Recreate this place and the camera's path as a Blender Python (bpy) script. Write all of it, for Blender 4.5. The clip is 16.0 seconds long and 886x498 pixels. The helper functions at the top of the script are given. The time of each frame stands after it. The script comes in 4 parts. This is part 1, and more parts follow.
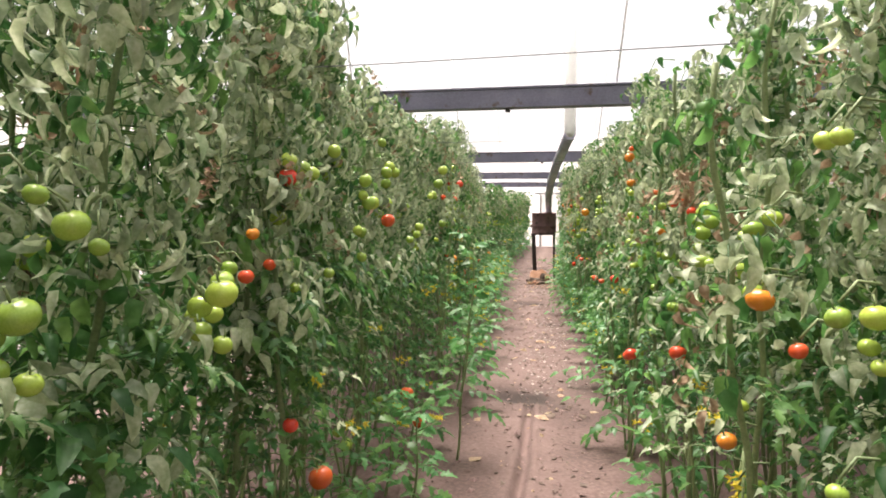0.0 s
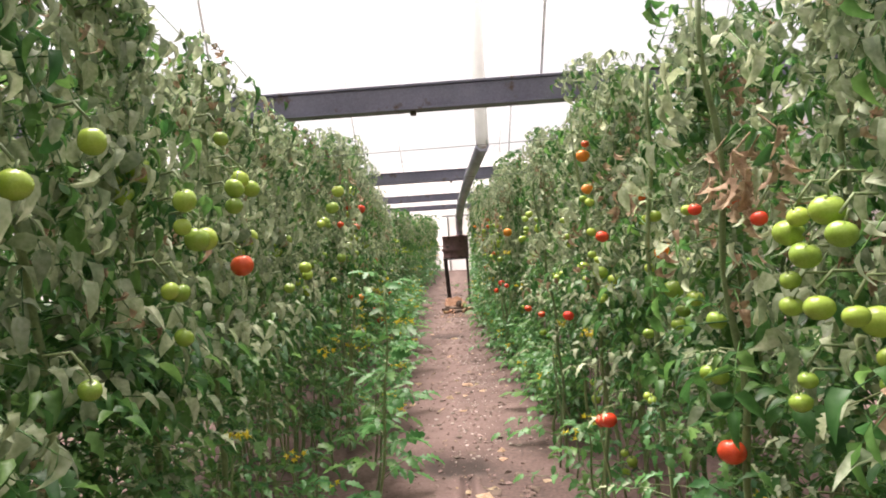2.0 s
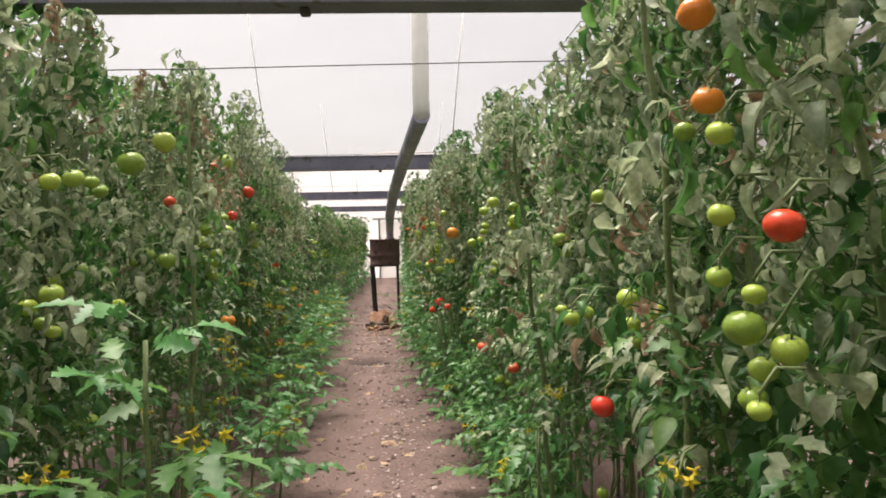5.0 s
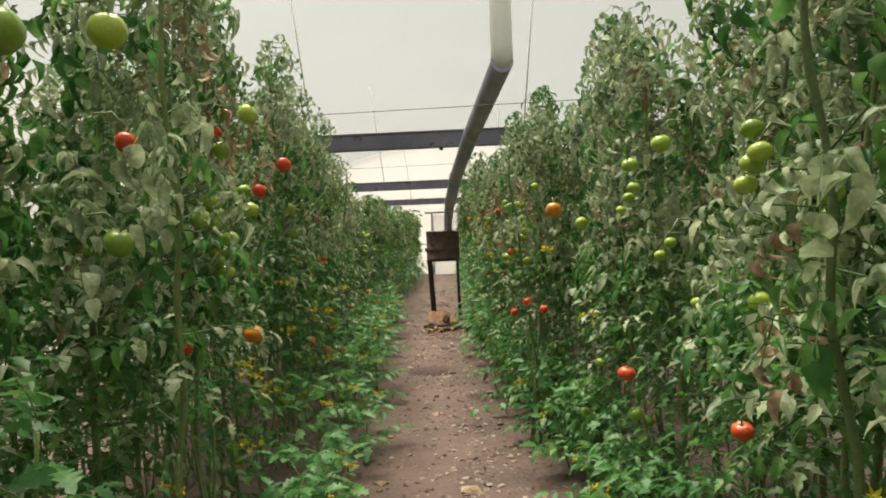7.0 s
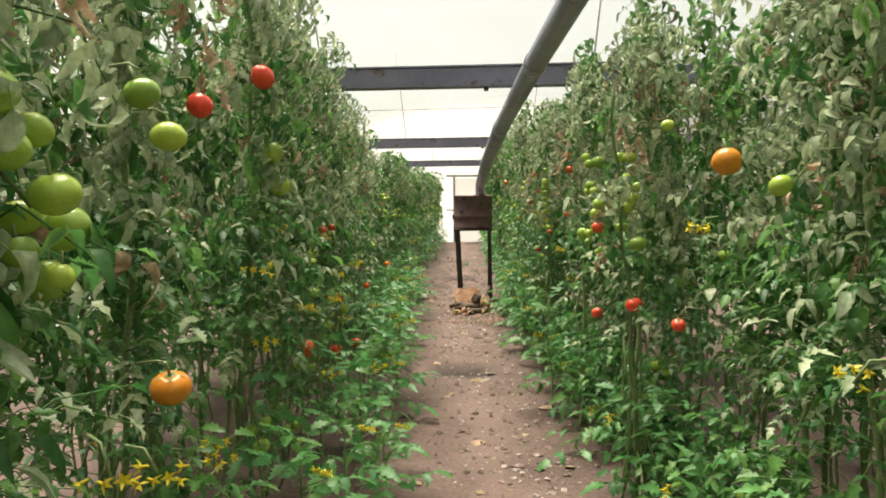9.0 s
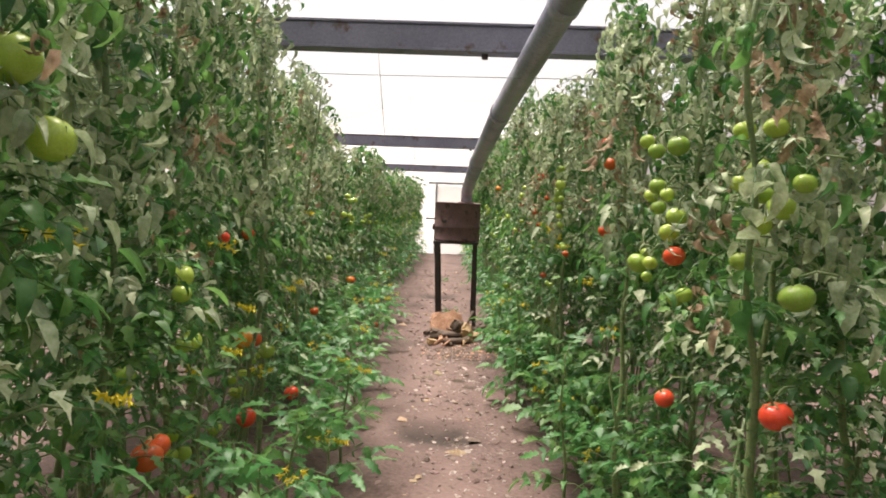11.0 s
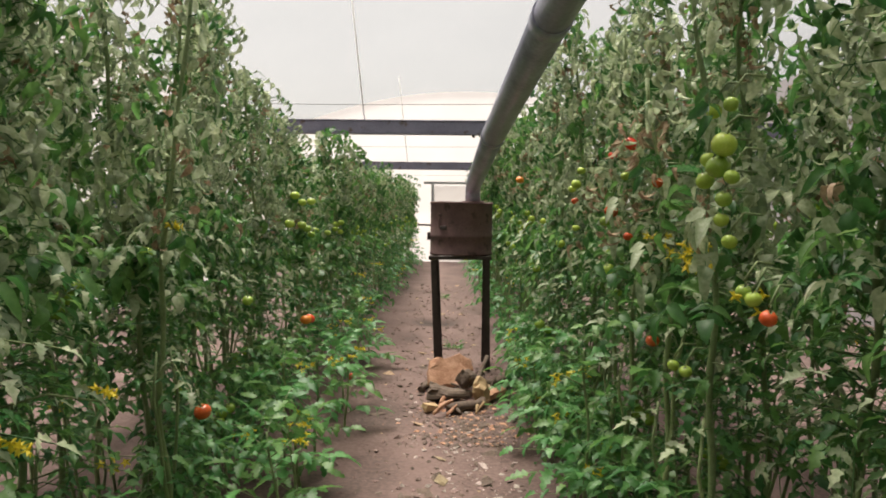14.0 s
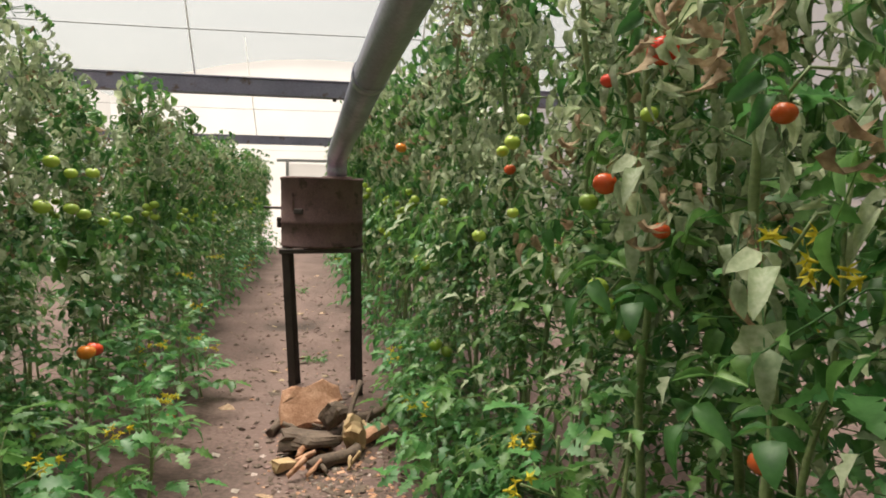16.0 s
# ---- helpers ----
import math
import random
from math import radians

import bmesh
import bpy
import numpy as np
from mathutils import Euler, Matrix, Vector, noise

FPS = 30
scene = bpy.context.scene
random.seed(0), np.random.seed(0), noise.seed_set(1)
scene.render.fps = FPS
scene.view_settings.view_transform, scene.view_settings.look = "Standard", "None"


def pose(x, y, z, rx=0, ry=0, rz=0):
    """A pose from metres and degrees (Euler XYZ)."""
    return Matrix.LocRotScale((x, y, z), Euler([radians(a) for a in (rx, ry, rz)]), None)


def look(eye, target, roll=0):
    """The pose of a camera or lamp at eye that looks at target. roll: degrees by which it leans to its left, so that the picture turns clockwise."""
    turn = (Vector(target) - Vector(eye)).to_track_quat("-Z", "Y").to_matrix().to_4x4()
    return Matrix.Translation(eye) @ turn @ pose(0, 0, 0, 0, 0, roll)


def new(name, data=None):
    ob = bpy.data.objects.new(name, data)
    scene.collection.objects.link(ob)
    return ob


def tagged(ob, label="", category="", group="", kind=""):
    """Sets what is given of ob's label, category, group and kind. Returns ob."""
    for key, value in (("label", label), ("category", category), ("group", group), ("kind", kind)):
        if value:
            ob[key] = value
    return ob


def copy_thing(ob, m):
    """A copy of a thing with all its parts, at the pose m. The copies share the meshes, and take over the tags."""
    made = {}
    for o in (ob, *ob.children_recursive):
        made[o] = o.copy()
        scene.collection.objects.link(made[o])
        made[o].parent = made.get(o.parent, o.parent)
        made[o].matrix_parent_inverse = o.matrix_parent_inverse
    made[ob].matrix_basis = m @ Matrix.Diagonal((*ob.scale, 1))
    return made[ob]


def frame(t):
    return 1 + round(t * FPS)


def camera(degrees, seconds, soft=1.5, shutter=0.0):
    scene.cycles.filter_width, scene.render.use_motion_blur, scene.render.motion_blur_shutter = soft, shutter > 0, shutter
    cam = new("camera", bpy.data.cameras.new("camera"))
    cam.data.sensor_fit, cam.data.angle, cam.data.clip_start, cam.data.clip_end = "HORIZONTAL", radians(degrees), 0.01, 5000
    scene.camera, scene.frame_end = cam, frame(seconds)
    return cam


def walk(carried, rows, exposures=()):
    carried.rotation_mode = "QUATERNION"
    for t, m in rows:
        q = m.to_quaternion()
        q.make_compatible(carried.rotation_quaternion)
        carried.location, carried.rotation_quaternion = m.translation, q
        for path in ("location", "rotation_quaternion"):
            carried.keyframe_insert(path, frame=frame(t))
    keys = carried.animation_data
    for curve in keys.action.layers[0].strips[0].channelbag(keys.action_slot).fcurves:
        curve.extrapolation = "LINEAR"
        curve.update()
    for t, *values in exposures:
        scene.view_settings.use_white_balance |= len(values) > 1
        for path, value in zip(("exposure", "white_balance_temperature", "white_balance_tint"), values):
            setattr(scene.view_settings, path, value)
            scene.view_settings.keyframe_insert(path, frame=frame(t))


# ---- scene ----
cam = camera(69.7, 16.0, soft=1.85)
PATH = [
    (0, (0.936, -1.087, 1.612), (0.525, 0.866, 1.481), 0.2),
    (0.5, (0.89, -0.86, 1.622), (0.702, 1.129, 1.514), 1.6),
    (1, (0.772, -0.596, 1.624), (0.769, 1.39, 1.395), -1.5),
    (1.5, (0.754, -0.327, 1.596), (0.636, 1.663, 1.432), -2.2),
    (2, (0.764, -0.026, 1.614), (0.641, 1.969, 1.557), -3.5),
    (2.5, (0.671, 0.261, 1.567), (0.807, 2.253, 1.444), -3.0),
    (3, (0.671, 0.524, 1.538), (0.912, 2.507, 1.433), -2.5),
    (3.5, (0.746, 0.848, 1.545), (1.068, 2.821, 1.482), -1.8),
    (4, (0.71, 1.2, 1.54), (1.116, 3.158, 1.487), -0.5),
    (4.5, (0.714, 1.488, 1.54), (0.988, 3.469, 1.478), -2.9),
    (5, (0.756, 1.804, 1.547), (0.844, 3.802, 1.503), -1.2),
    (5.2, (0.721, 1.885, 1.535), (0.747, 3.885, 1.512), -1.4),
    (7.3, (0.546, 3.188, 1.455), (0.437, 5.184, 1.388), -2.8),
    (7.5, (0.576, 3.347, 1.45), (0.368, 5.334, 1.349), -2.9),
    (8, (0.554, 3.738, 1.47), (0.371, 5.724, 1.321), 0.4),
    (8.2, (0.495, 3.887, 1.455), (0.327, 5.875, 1.315), 0.3),
    (10.3, (0.204, 5.165, 1.47), (0.131, 7.153, 1.269), -0.7),
    (10.5, (0.216, 5.335, 1.441), (0.079, 7.326, 1.307), -1.0),
    (11, (0.244, 5.742, 1.42), (0.191, 7.737, 1.292), 2.2),
    (11.5, (0.239, 6.118, 1.412), (0.304, 8.109, 1.226), 1.7),
    (12, (0.282, 6.487, 1.415), (0.145, 8.473, 1.218), -0.1),
    (12.5, (0.233, 6.827, 1.416), (0.106, 8.82, 1.306), 0.8),
    (13, (0.153, 7.154, 1.437), (0.184, 9.152, 1.354), 0.1),
    (13.5, (0.186, 7.519, 1.425), (0.078, 9.514, 1.334), 0.1),
    (14, (0.173, 7.873, 1.413), (0.126, 9.869, 1.294), 0.7),
    (14.5, (0.155, 8.182, 1.416), (0.215, 10.176, 1.286), 0.4),
    (15, (0.177, 8.506, 1.398), (0.065, 10.499, 1.275), 1.6),
    (15.5, (0.178, 8.825, 1.397), (0.39, 10.813, 1.34), 1.1),
    (16, (0.16, 9.106, 1.391), (0.55, 11.06, 1.221), 0.8),
]
EXPOSURES = [(0, 1.92, 6750, 14), (0.5, 1.55, 6750, 14), (1.5, 1.9, 6750, 17), (2.5, 1.45, 6750, 15), (3.5, 1.25, 6750, 14), (5.2, 1.33, 6800, 14), (7.3, 1.05, 7250, -2), (8.2, 1.3, 7300, -6), (10.3, 1.65, 6900, 13), (12.5, 1.6, 6850, 13), (13.5, 1.2, 6850, 11), (16, 1.25, 7000, 6)]
walk(cam, [(t, look(eye, target, roll)) for t, eye, target, roll in PATH], EXPOSURES)

# ---- world, sun, exposure ----
SUN_ELEV, SUN_TURN = radians(70), radians(-30)
world = bpy.data.worlds.new("sky")
scene.world = world
world.use_nodes = True
_wn = world.node_tree.nodes
_sky = _wn.new("ShaderNodeTexSky")
_sky.sky_type, _sky.sun_disc = "NISHITA", False
_sky.sun_elevation, _sky.sun_rotation = SUN_ELEV, SUN_TURN
_sky.dust_density = 4.0
_haze = _wn.new("ShaderNodeHueSaturation")
_haze.inputs["Saturation"].default_value = 0.35
world.node_tree.links.new(_sky.outputs[0], _haze.inputs["Color"])
world.node_tree.links.new(_haze.outputs[0], _wn["Background"].inputs[0])
_wn["Background"].inputs[1].default_value = 0.06
_sd = bpy.data.lights.new("sun", "SUN")
_sd.energy, _sd.angle, _sd.color = 5.2, radians(45), (1.0, 0.95, 0.88)
sun = new("sun", _sd)
# sky rotation runs clockwise from +Y
_dir = Vector((math.sin(SUN_TURN) * math.cos(SUN_ELEV), math.cos(SUN_TURN) * math.cos(SUN_ELEV), math.sin(SUN_ELEV)))
sun.matrix_world = look(_dir * 30, (0, 0, 0))


# ---- materials ----
def material(name, colours, rough=0.7, metal=0.0, scale=8.0, fine=60.0, bump=0.2, spread=0.0, thin=0.0, island=False, spots=None, dist=0.01):
    """A noise-mottled surface: colours from dark to light, varied piece by piece by spread; thin: share of light that passes through."""
    m = bpy.data.materials.new(name)
    m.use_nodes = True
    nt = m.node_tree
    nd, ln = nt.nodes, nt.links
    b = nd["Principled BSDF"]
    co = nd.new("ShaderNodeTexCoord")
    n1 = nd.new("ShaderNodeTexNoise")
    n1.inputs["Scale"].default_value, n1.inputs["Detail"].default_value = scale, 5
    ln.new(co.outputs["Object"], n1.inputs["Vector"])
    n2 = nd.new("ShaderNodeTexNoise")
    n2.inputs["Scale"].default_value, n2.inputs["Detail"].default_value = fine, 4
    ln.new(co.outputs["Object"], n2.inputs["Vector"])
    mixf = nd.new("ShaderNodeMath")
    mixf.operation = "MULTIPLY_ADD"
    mixf.inputs[1].default_value = 0.45
    ln.new(n2.outputs[0], mixf.inputs[0])
    half = nd.new("ShaderNodeMath")
    half.operation = "MULTIPLY"
    half.inputs[1].default_value = 0.55
    ln.new(n1.outputs[0], half.inputs[0])
    ln.new(half.outputs[0], mixf.inputs[2])
    ramp = nd.new("ShaderNodeValToRGB")
    cr = ramp.color_ramp
    while len(cr.elements) < len(colours):
        cr.elements.new(0.5)
    for i, (e, c) in enumerate(zip(cr.elements, colours)):
        e.position = 0.34 + 0.32 * i / max(1, len(colours) - 1)
        e.color = (*c, 1)
    ln.new(mixf.outputs[0], ramp.inputs[0])
    out = ramp.outputs[0]
    if spread:
        hsv = nd.new("ShaderNodeHueSaturation")
        if island:
            src = nd.new("ShaderNodeNewGeometry").outputs["Random Per Island"]
        else:
            src = nd.new("ShaderNodeObjectInfo").outputs["Random"]
        mr = nd.new("ShaderNodeMapRange")
        mr.inputs["To Min"].default_value, mr.inputs["To Max"].default_value = 1 - spread, 1 + spread
        ln.new(src, mr.inputs["Value"])
        ln.new(mr.outputs[0], hsv.inputs["Value"])
        mh = nd.new("ShaderNodeMapRange")
        mh.inputs["To Min"].default_value, mh.inputs["To Max"].default_value = 0.5 + spread * 0.06, 0.5 - spread * 0.06
        ln.new(src, mh.inputs["Value"])
        ln.new(mh.outputs[0], hsv.inputs["Hue"])
        ln.new(out, hsv.inputs["Color"])
        out = hsv.outputs[0]
    if spots:
        n3 = nd.new("ShaderNodeTexNoise")
        n3.inputs["Scale"].default_value, n3.inputs["Detail"].default_value = spots[1], 6
        ln.new(co.outputs["Object"], n3.inputs["Vector"])
        r3 = nd.new("ShaderNodeValToRGB")
        r3.color_ramp.elements[0].position, r3.color_ramp.elements[1].position = spots[2], spots[2] + 0.08
        ln.new(n3.outputs[0], r3.inputs[0])
        mx = nd.new("ShaderNodeMixRGB")
        mx.inputs[2].default_value = (*spots[0], 1)
        ln.new(r3.outputs[0], mx.inputs[0])
        ln.new(out, mx.inputs[1])
        out = mx.outputs[0]
    ln.new(out, b.inputs["Base Color"])
    b.inputs["Roughness"].default_value, b.inputs["Metallic"].default_value = rough, metal
    if bump:
        bp = nd.new("ShaderNodeBump")
        bp.inputs["Strength"].default_value, bp.inputs["Distance"].default_value = bump, dist
        ln.new(mixf.outputs[0], bp.inputs["Height"])
        ln.new(bp.outputs[0], b.inputs["Normal"])
    if thin:
        tr = nd.new("ShaderNodeBsdfTranslucent")
        ln.new(out, tr.inputs["Color"])
        ms = nd.new("ShaderNodeMixShader")
        ms.inputs[0].default_value = thin
        ln.new(b.outputs[0], ms.inputs[1])
        ln.new(tr.outputs[0], ms.inputs[2])
        ln.new(ms.outputs[0], nd["Material Output"].inputs[0])
    return m


def film_material(name, colour, clear):
    """Milky greenhouse film: scatters the daylight through, and lets a little straight through."""
    m = bpy.data.materials.new(name)
    m.use_nodes = True
    nd, ln = m.node_tree.nodes, m.node_tree.links
    nd.remove(nd["Principled BSDF"])
    tr = nd.new("ShaderNodeBsdfTranslucent")
    co = nd.new("ShaderNodeTexCoord")
    no = nd.new("ShaderNodeTexNoise")
    no.inputs["Scale"].default_value = 0.7
    ln.new(co.outputs["Object"], no.inputs["Vector"])
    rp = nd.new("ShaderNodeValToRGB")
    rp.color_ramp.elements[0].position, rp.color_ramp.elements[1].position = 0.35, 0.65
    rp.color_ramp.elements[0].color = (*[c * 0.93 for c in colour], 1)
    rp.color_ramp.elements[1].color = (*colour, 1)
    ln.new(no.outputs[0], rp.inputs[0])
    ln.new(rp.outputs[0], tr.inputs["Color"])
    tp = nd.new("ShaderNodeBsdfTransparent")
    ms = nd.new("ShaderNodeMixShader")
    ms.inputs[0].default_value = clear
    ln.new(tr.outputs[0], ms.inputs[1])
    ln.new(tp.outputs[0], ms.inputs[2])
    ln.new(ms.outputs[0], nd["Material Output"].inputs[0])
    return m


SOIL = material("soil", [(0.06, 0.04, 0.034), (0.125, 0.08, 0.07), (0.19, 0.128, 0.114)], 0.95, scale=1.6, fine=38, bump=0.6, dist=0.015)


def tint_soil(m):
    """Darker hollows under the beams and a pale trodden strip, from the ground's own layers."""
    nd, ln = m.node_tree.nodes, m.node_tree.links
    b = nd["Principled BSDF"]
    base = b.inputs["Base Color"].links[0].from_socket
    for name, colour, most in (("worn", (0.2, 0.132, 0.118, 1), 0.6), ("dark_hollow", (0.03, 0.02, 0.016, 1), 0.95)):
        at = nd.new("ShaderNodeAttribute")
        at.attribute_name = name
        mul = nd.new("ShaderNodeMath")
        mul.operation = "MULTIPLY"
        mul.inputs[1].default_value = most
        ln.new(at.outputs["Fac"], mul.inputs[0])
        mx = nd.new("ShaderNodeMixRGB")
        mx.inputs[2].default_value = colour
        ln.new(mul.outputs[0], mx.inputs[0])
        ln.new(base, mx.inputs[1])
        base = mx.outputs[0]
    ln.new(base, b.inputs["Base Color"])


tint_soil(SOIL)
CLOD = material("clod", [(0.1, 0.066, 0.056), (0.26, 0.185, 0.16)], 0.95, scale=20, fine=120, bump=0.4, spread=0.35, island=True)
FILM = film_material("milky_film", (0.24, 0.236, 0.234), 0.58)
FILM_END = film_material("milky_end_film", (0.75, 0.74, 0.73), 0.2)
BEAM = material("beam_paint", [(0.15, 0.145, 0.2), (0.23, 0.225, 0.3)], 0.6, 0.0, 5, 70, 0.15, spots=((0.11, 0.075, 0.06), 9, 0.62))
# pale strut and riser metal; the film's glare is added as white and translucency
PALE = material("glare_pale_metal", [(0.78, 0.78, 0.76), (0.86, 0.86, 0.85)], 0.6, 0, 9, 90, 0.05, thin=0.5)
WIRE = material("wire", [(0.12, 0.12, 0.12), (0.2, 0.2, 0.2)], 0.5, 0.6, 30, 90, 0)
PIPE = material("pipe_sheet", [(0.27, 0.27, 0.34), (0.42, 0.42, 0.52)], 0.42, 0.45, 6, 60, 0.12, spots=((0.13, 0.1, 0.09), 7, 0.66))
RUST = material("rusty_drum", [(0.085, 0.045, 0.045), (0.135, 0.075, 0.075), (0.17, 0.1, 0.095)], 0.75, 0.1, 7, 90, 0.25, spots=((0.06, 0.035, 0.03), 11, 0.6))
DARKSTEEL = material("dark_angle_iron", [(0.045, 0.035, 0.035), (0.085, 0.065, 0.06)], 0.65, 0.3, 12, 90, 0.2)
BARK = material("bark", [(0.07, 0.05, 0.04), (0.17, 0.12, 0.09)], 0.9, 0, 14, 70, 0.8)
SPLIT = material("split_wood", [(0.3, 0.14, 0.08), (0.44, 0.23, 0.14), (0.6, 0.36, 0.25)], 0.8, 0, 14, 80, 0.7)
YELLOWWOOD = material("yellow_wood", [(0.38, 0.25, 0.13), (0.5, 0.36, 0.21)], 0.8, 0, 9, 60, 0.3)
LEAF = material("leaf_green", [(0.06, 0.17, 0.04), (0.095, 0.235, 0.06), (0.15, 0.31, 0.1)], 0.4, 0, 18, 70, 0.15, 0.45, 0.46, True)
YOUNG = material("leaf_young", [(0.06, 0.2, 0.055), (0.09, 0.27, 0.08), (0.135, 0.34, 0.12)], 0.4, 0, 18, 70, 0.15, 0.35, 0.45, True)
# dust on the leaves, lightened further to carry haze and highlights in the colour
DUSTY_LIT = material("leaf_dusty_lit", [(0.22, 0.3, 0.15), (0.39, 0.46, 0.28), (0.6, 0.64, 0.47)], 0.55, 0, 14, 90, 0.15, 0.35, 0.36, True)
DRY = material("leaf_dry", [(0.2, 0.125, 0.07), (0.38, 0.27, 0.17), (0.55, 0.43, 0.3)], 0.85, 0, 14, 90, 0.4, 0.3, 0.2, True)
STEM = material("stem_green", [(0.12, 0.17, 0.065), (0.26, 0.33, 0.15)], 0.6, 0, 14, 120, 0.3, 0.2)
GREEN = material("tomato_green", [(0.3, 0.44, 0.06), (0.42, 0.56, 0.1)], 0.25, 0, 9, 60, 0.02, 0.25)
RED = material("tomato_red", [(0.7, 0.07, 0.025), (0.8, 0.12, 0.04)], 0.22, 0, 9, 60, 0.02, 0.15)
ORANGE = material("tomato_orange", [(0.75, 0.2, 0.025), (0.8, 0.32, 0.04)], 0.22, 0, 12, 60, 0.02, 0.15)
YELLOW = material("petal_yellow", [(0.7, 0.55, 0.03), (0.85, 0.7, 0.06)], 0.6, 0, 20, 90, 0, 0.1, 0.25)
FRAME = material("grey_frame", [(0.3, 0.3, 0.3), (0.42, 0.42, 0.42)], 0.5, 0, 4, 60, 0.05)


# ---- building helpers ----
def part(name, bm, mat, parent=None, label="", kind=""):
    """Links a bmesh as one mesh object, under a thing or a part."""
    me = bpy.data.meshes.new(name)
    bm.to_mesh(me)
    bm.free()
    for mm in (mat if isinstance(mat, (list, tuple)) else [mat]):
        me.materials.append(mm)
    ob = new(name, me)
    ob.parent = parent
    return tagged(ob, label, kind=kind)


def box(bm, size, m, bevel=0.0):
    r = bmesh.ops.create_cube(bm, size=1.0, matrix=m @ Matrix.Diagonal((*size, 1)))
    if bevel:
        es = list({e for v in r["verts"] for e in v.link_edges})
        bmesh.ops.bevel(bm, geom=es, offset=bevel, segments=1, affect="EDGES")
    return bm


def tube(bm, pts, radii, sides=8, cap=True):
    """A round bar along a list of points."""
    pts = [Vector(p) for p in pts]
    rings = []
    for i, p in enumerate(pts):
        d = (pts[min(i + 1, len(pts) - 1)] - pts[max(i - 1, 0)]).normalized()
        a = d.orthogonal().normalized() if i == 0 else (a - d * a.dot(d)).normalized()
        b = d.cross(a)
        r = radii[i] if isinstance(radii, (list, tuple)) else radii
        rings.append([bm.verts.new(p + (a * math.cos(2 * math.pi * k / sides) + b * math.sin(2 * math.pi * k / sides)) * r) for k in range(sides)])
    for q, w in zip(rings, rings[1:]):
        for k in range(sides):
            f = bm.faces.new((q[k], q[(k + 1) % sides], w[(k + 1) % sides], w[k]))
            f.smooth = True
    if cap:
        bm.faces.new(rings[0][::-1])
        bm.faces.new(rings[-1])
    return bm


CENTRE_Y = [-8.0, -2.0, 0.0, 2.0, 4.0, 6.3, 8.0, 10.5, 13.0, 26.0]
CENTRE_X = [1.1, 0.9, 0.8, 0.7, 0.53, 0.41, 0.29, 0.06, -0.06, -0.3]


def middle(y):
    """The x of the path's middle line at y."""
    return float(np.interp(y, CENTRE_Y, CENTRE_X))


rng = np.random.default_rng(7)

# ---- ground ----
def ground_height(x, y):
    u = x - middle(y)
    lump = 0.012 * noise.noise(Vector((x * 2.1, y * 2.1, 0))) + 0.01 * noise.noise(Vector((x * 6.3, y * 6.3, 3)))
    bank = 0.03 * min(1.0, max(0.0, (abs(u) - 0.45) / 0.4))
    hollow = 0.0
    for by in (4.32, 9.7, 15.9):
        hollow -= 0.05 * math.exp(-(u / 0.24) ** 2 - ((y - by) / 0.2) ** 2)
    v = x - float(np.interp(y, (0, 2.45, 3.5, 4.2), (0.72, 0.63, 0.61, 0.56))) - 0.008 * math.sin(y * 5)
    groove = (-0.055 * math.exp(-(v / 0.034) ** 4) + 0.016 * math.exp(-((abs(v) - 0.07) / 0.03) ** 2)) * min(1.0, max(0.0, (4.25 - y) / 0.15))
    return lump + bank + hollow + groove if -6 < x < 8 and -8 < y < 28 else 0.0


def build_ground():
    far = [-400, -150, -60, -25, -12]
    xs = far + list(np.arange(-6, -1.4, 0.25)) + list(np.arange(-1.4, 0.2, 0.05)) + list(np.arange(0.2, 1.2, 0.02)) + list(np.arange(1.2, 2.0, 0.05)) + list(np.arange(2.0, 8.1, 0.25)) + [14, 27, 60, 150, 400]
    ys = far + list(np.arange(-8, -1.0, 0.3)) + list(np.arange(-1, 15, 0.05)) + list(np.arange(15, 28.1, 0.2)) + [40, 70, 160, 400]
    nx = len(xs)
    verts = [(x, y, ground_height(x, y)) for y in ys for x in xs]
    faces = [(j * nx + i, j * nx + i + 1, (j + 1) * nx + i + 1, (j + 1) * nx + i) for j in range(len(ys) - 1) for i in range(nx - 1)]
    me = bpy.data.meshes.new("ground")
    me.from_pydata(verts, [], faces)
    me.shade_smooth()
    dark_hollow, worn = [], []
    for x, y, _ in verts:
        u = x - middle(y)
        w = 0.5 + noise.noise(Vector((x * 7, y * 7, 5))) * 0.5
        # darker near each beam line at the path's middle, broken up by noise
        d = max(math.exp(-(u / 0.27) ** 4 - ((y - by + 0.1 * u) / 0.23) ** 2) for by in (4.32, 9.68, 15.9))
        dark_hollow.append(min(1.0, d * (0.7 + 0.9 * w)))
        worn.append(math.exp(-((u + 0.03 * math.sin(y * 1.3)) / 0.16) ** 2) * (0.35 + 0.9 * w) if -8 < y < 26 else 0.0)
    for name, values in (("dark_hollow", dark_hollow), ("worn", worn)):
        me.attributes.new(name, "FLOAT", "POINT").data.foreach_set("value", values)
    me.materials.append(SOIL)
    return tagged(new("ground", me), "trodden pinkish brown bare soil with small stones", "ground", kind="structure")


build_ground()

# ---- greenhouse shell ----
X0, X1, Y0, Y1 = -4.6, 5.4, -6.0, 25.6
EAVE, RIDGE = 3.6, 4.7


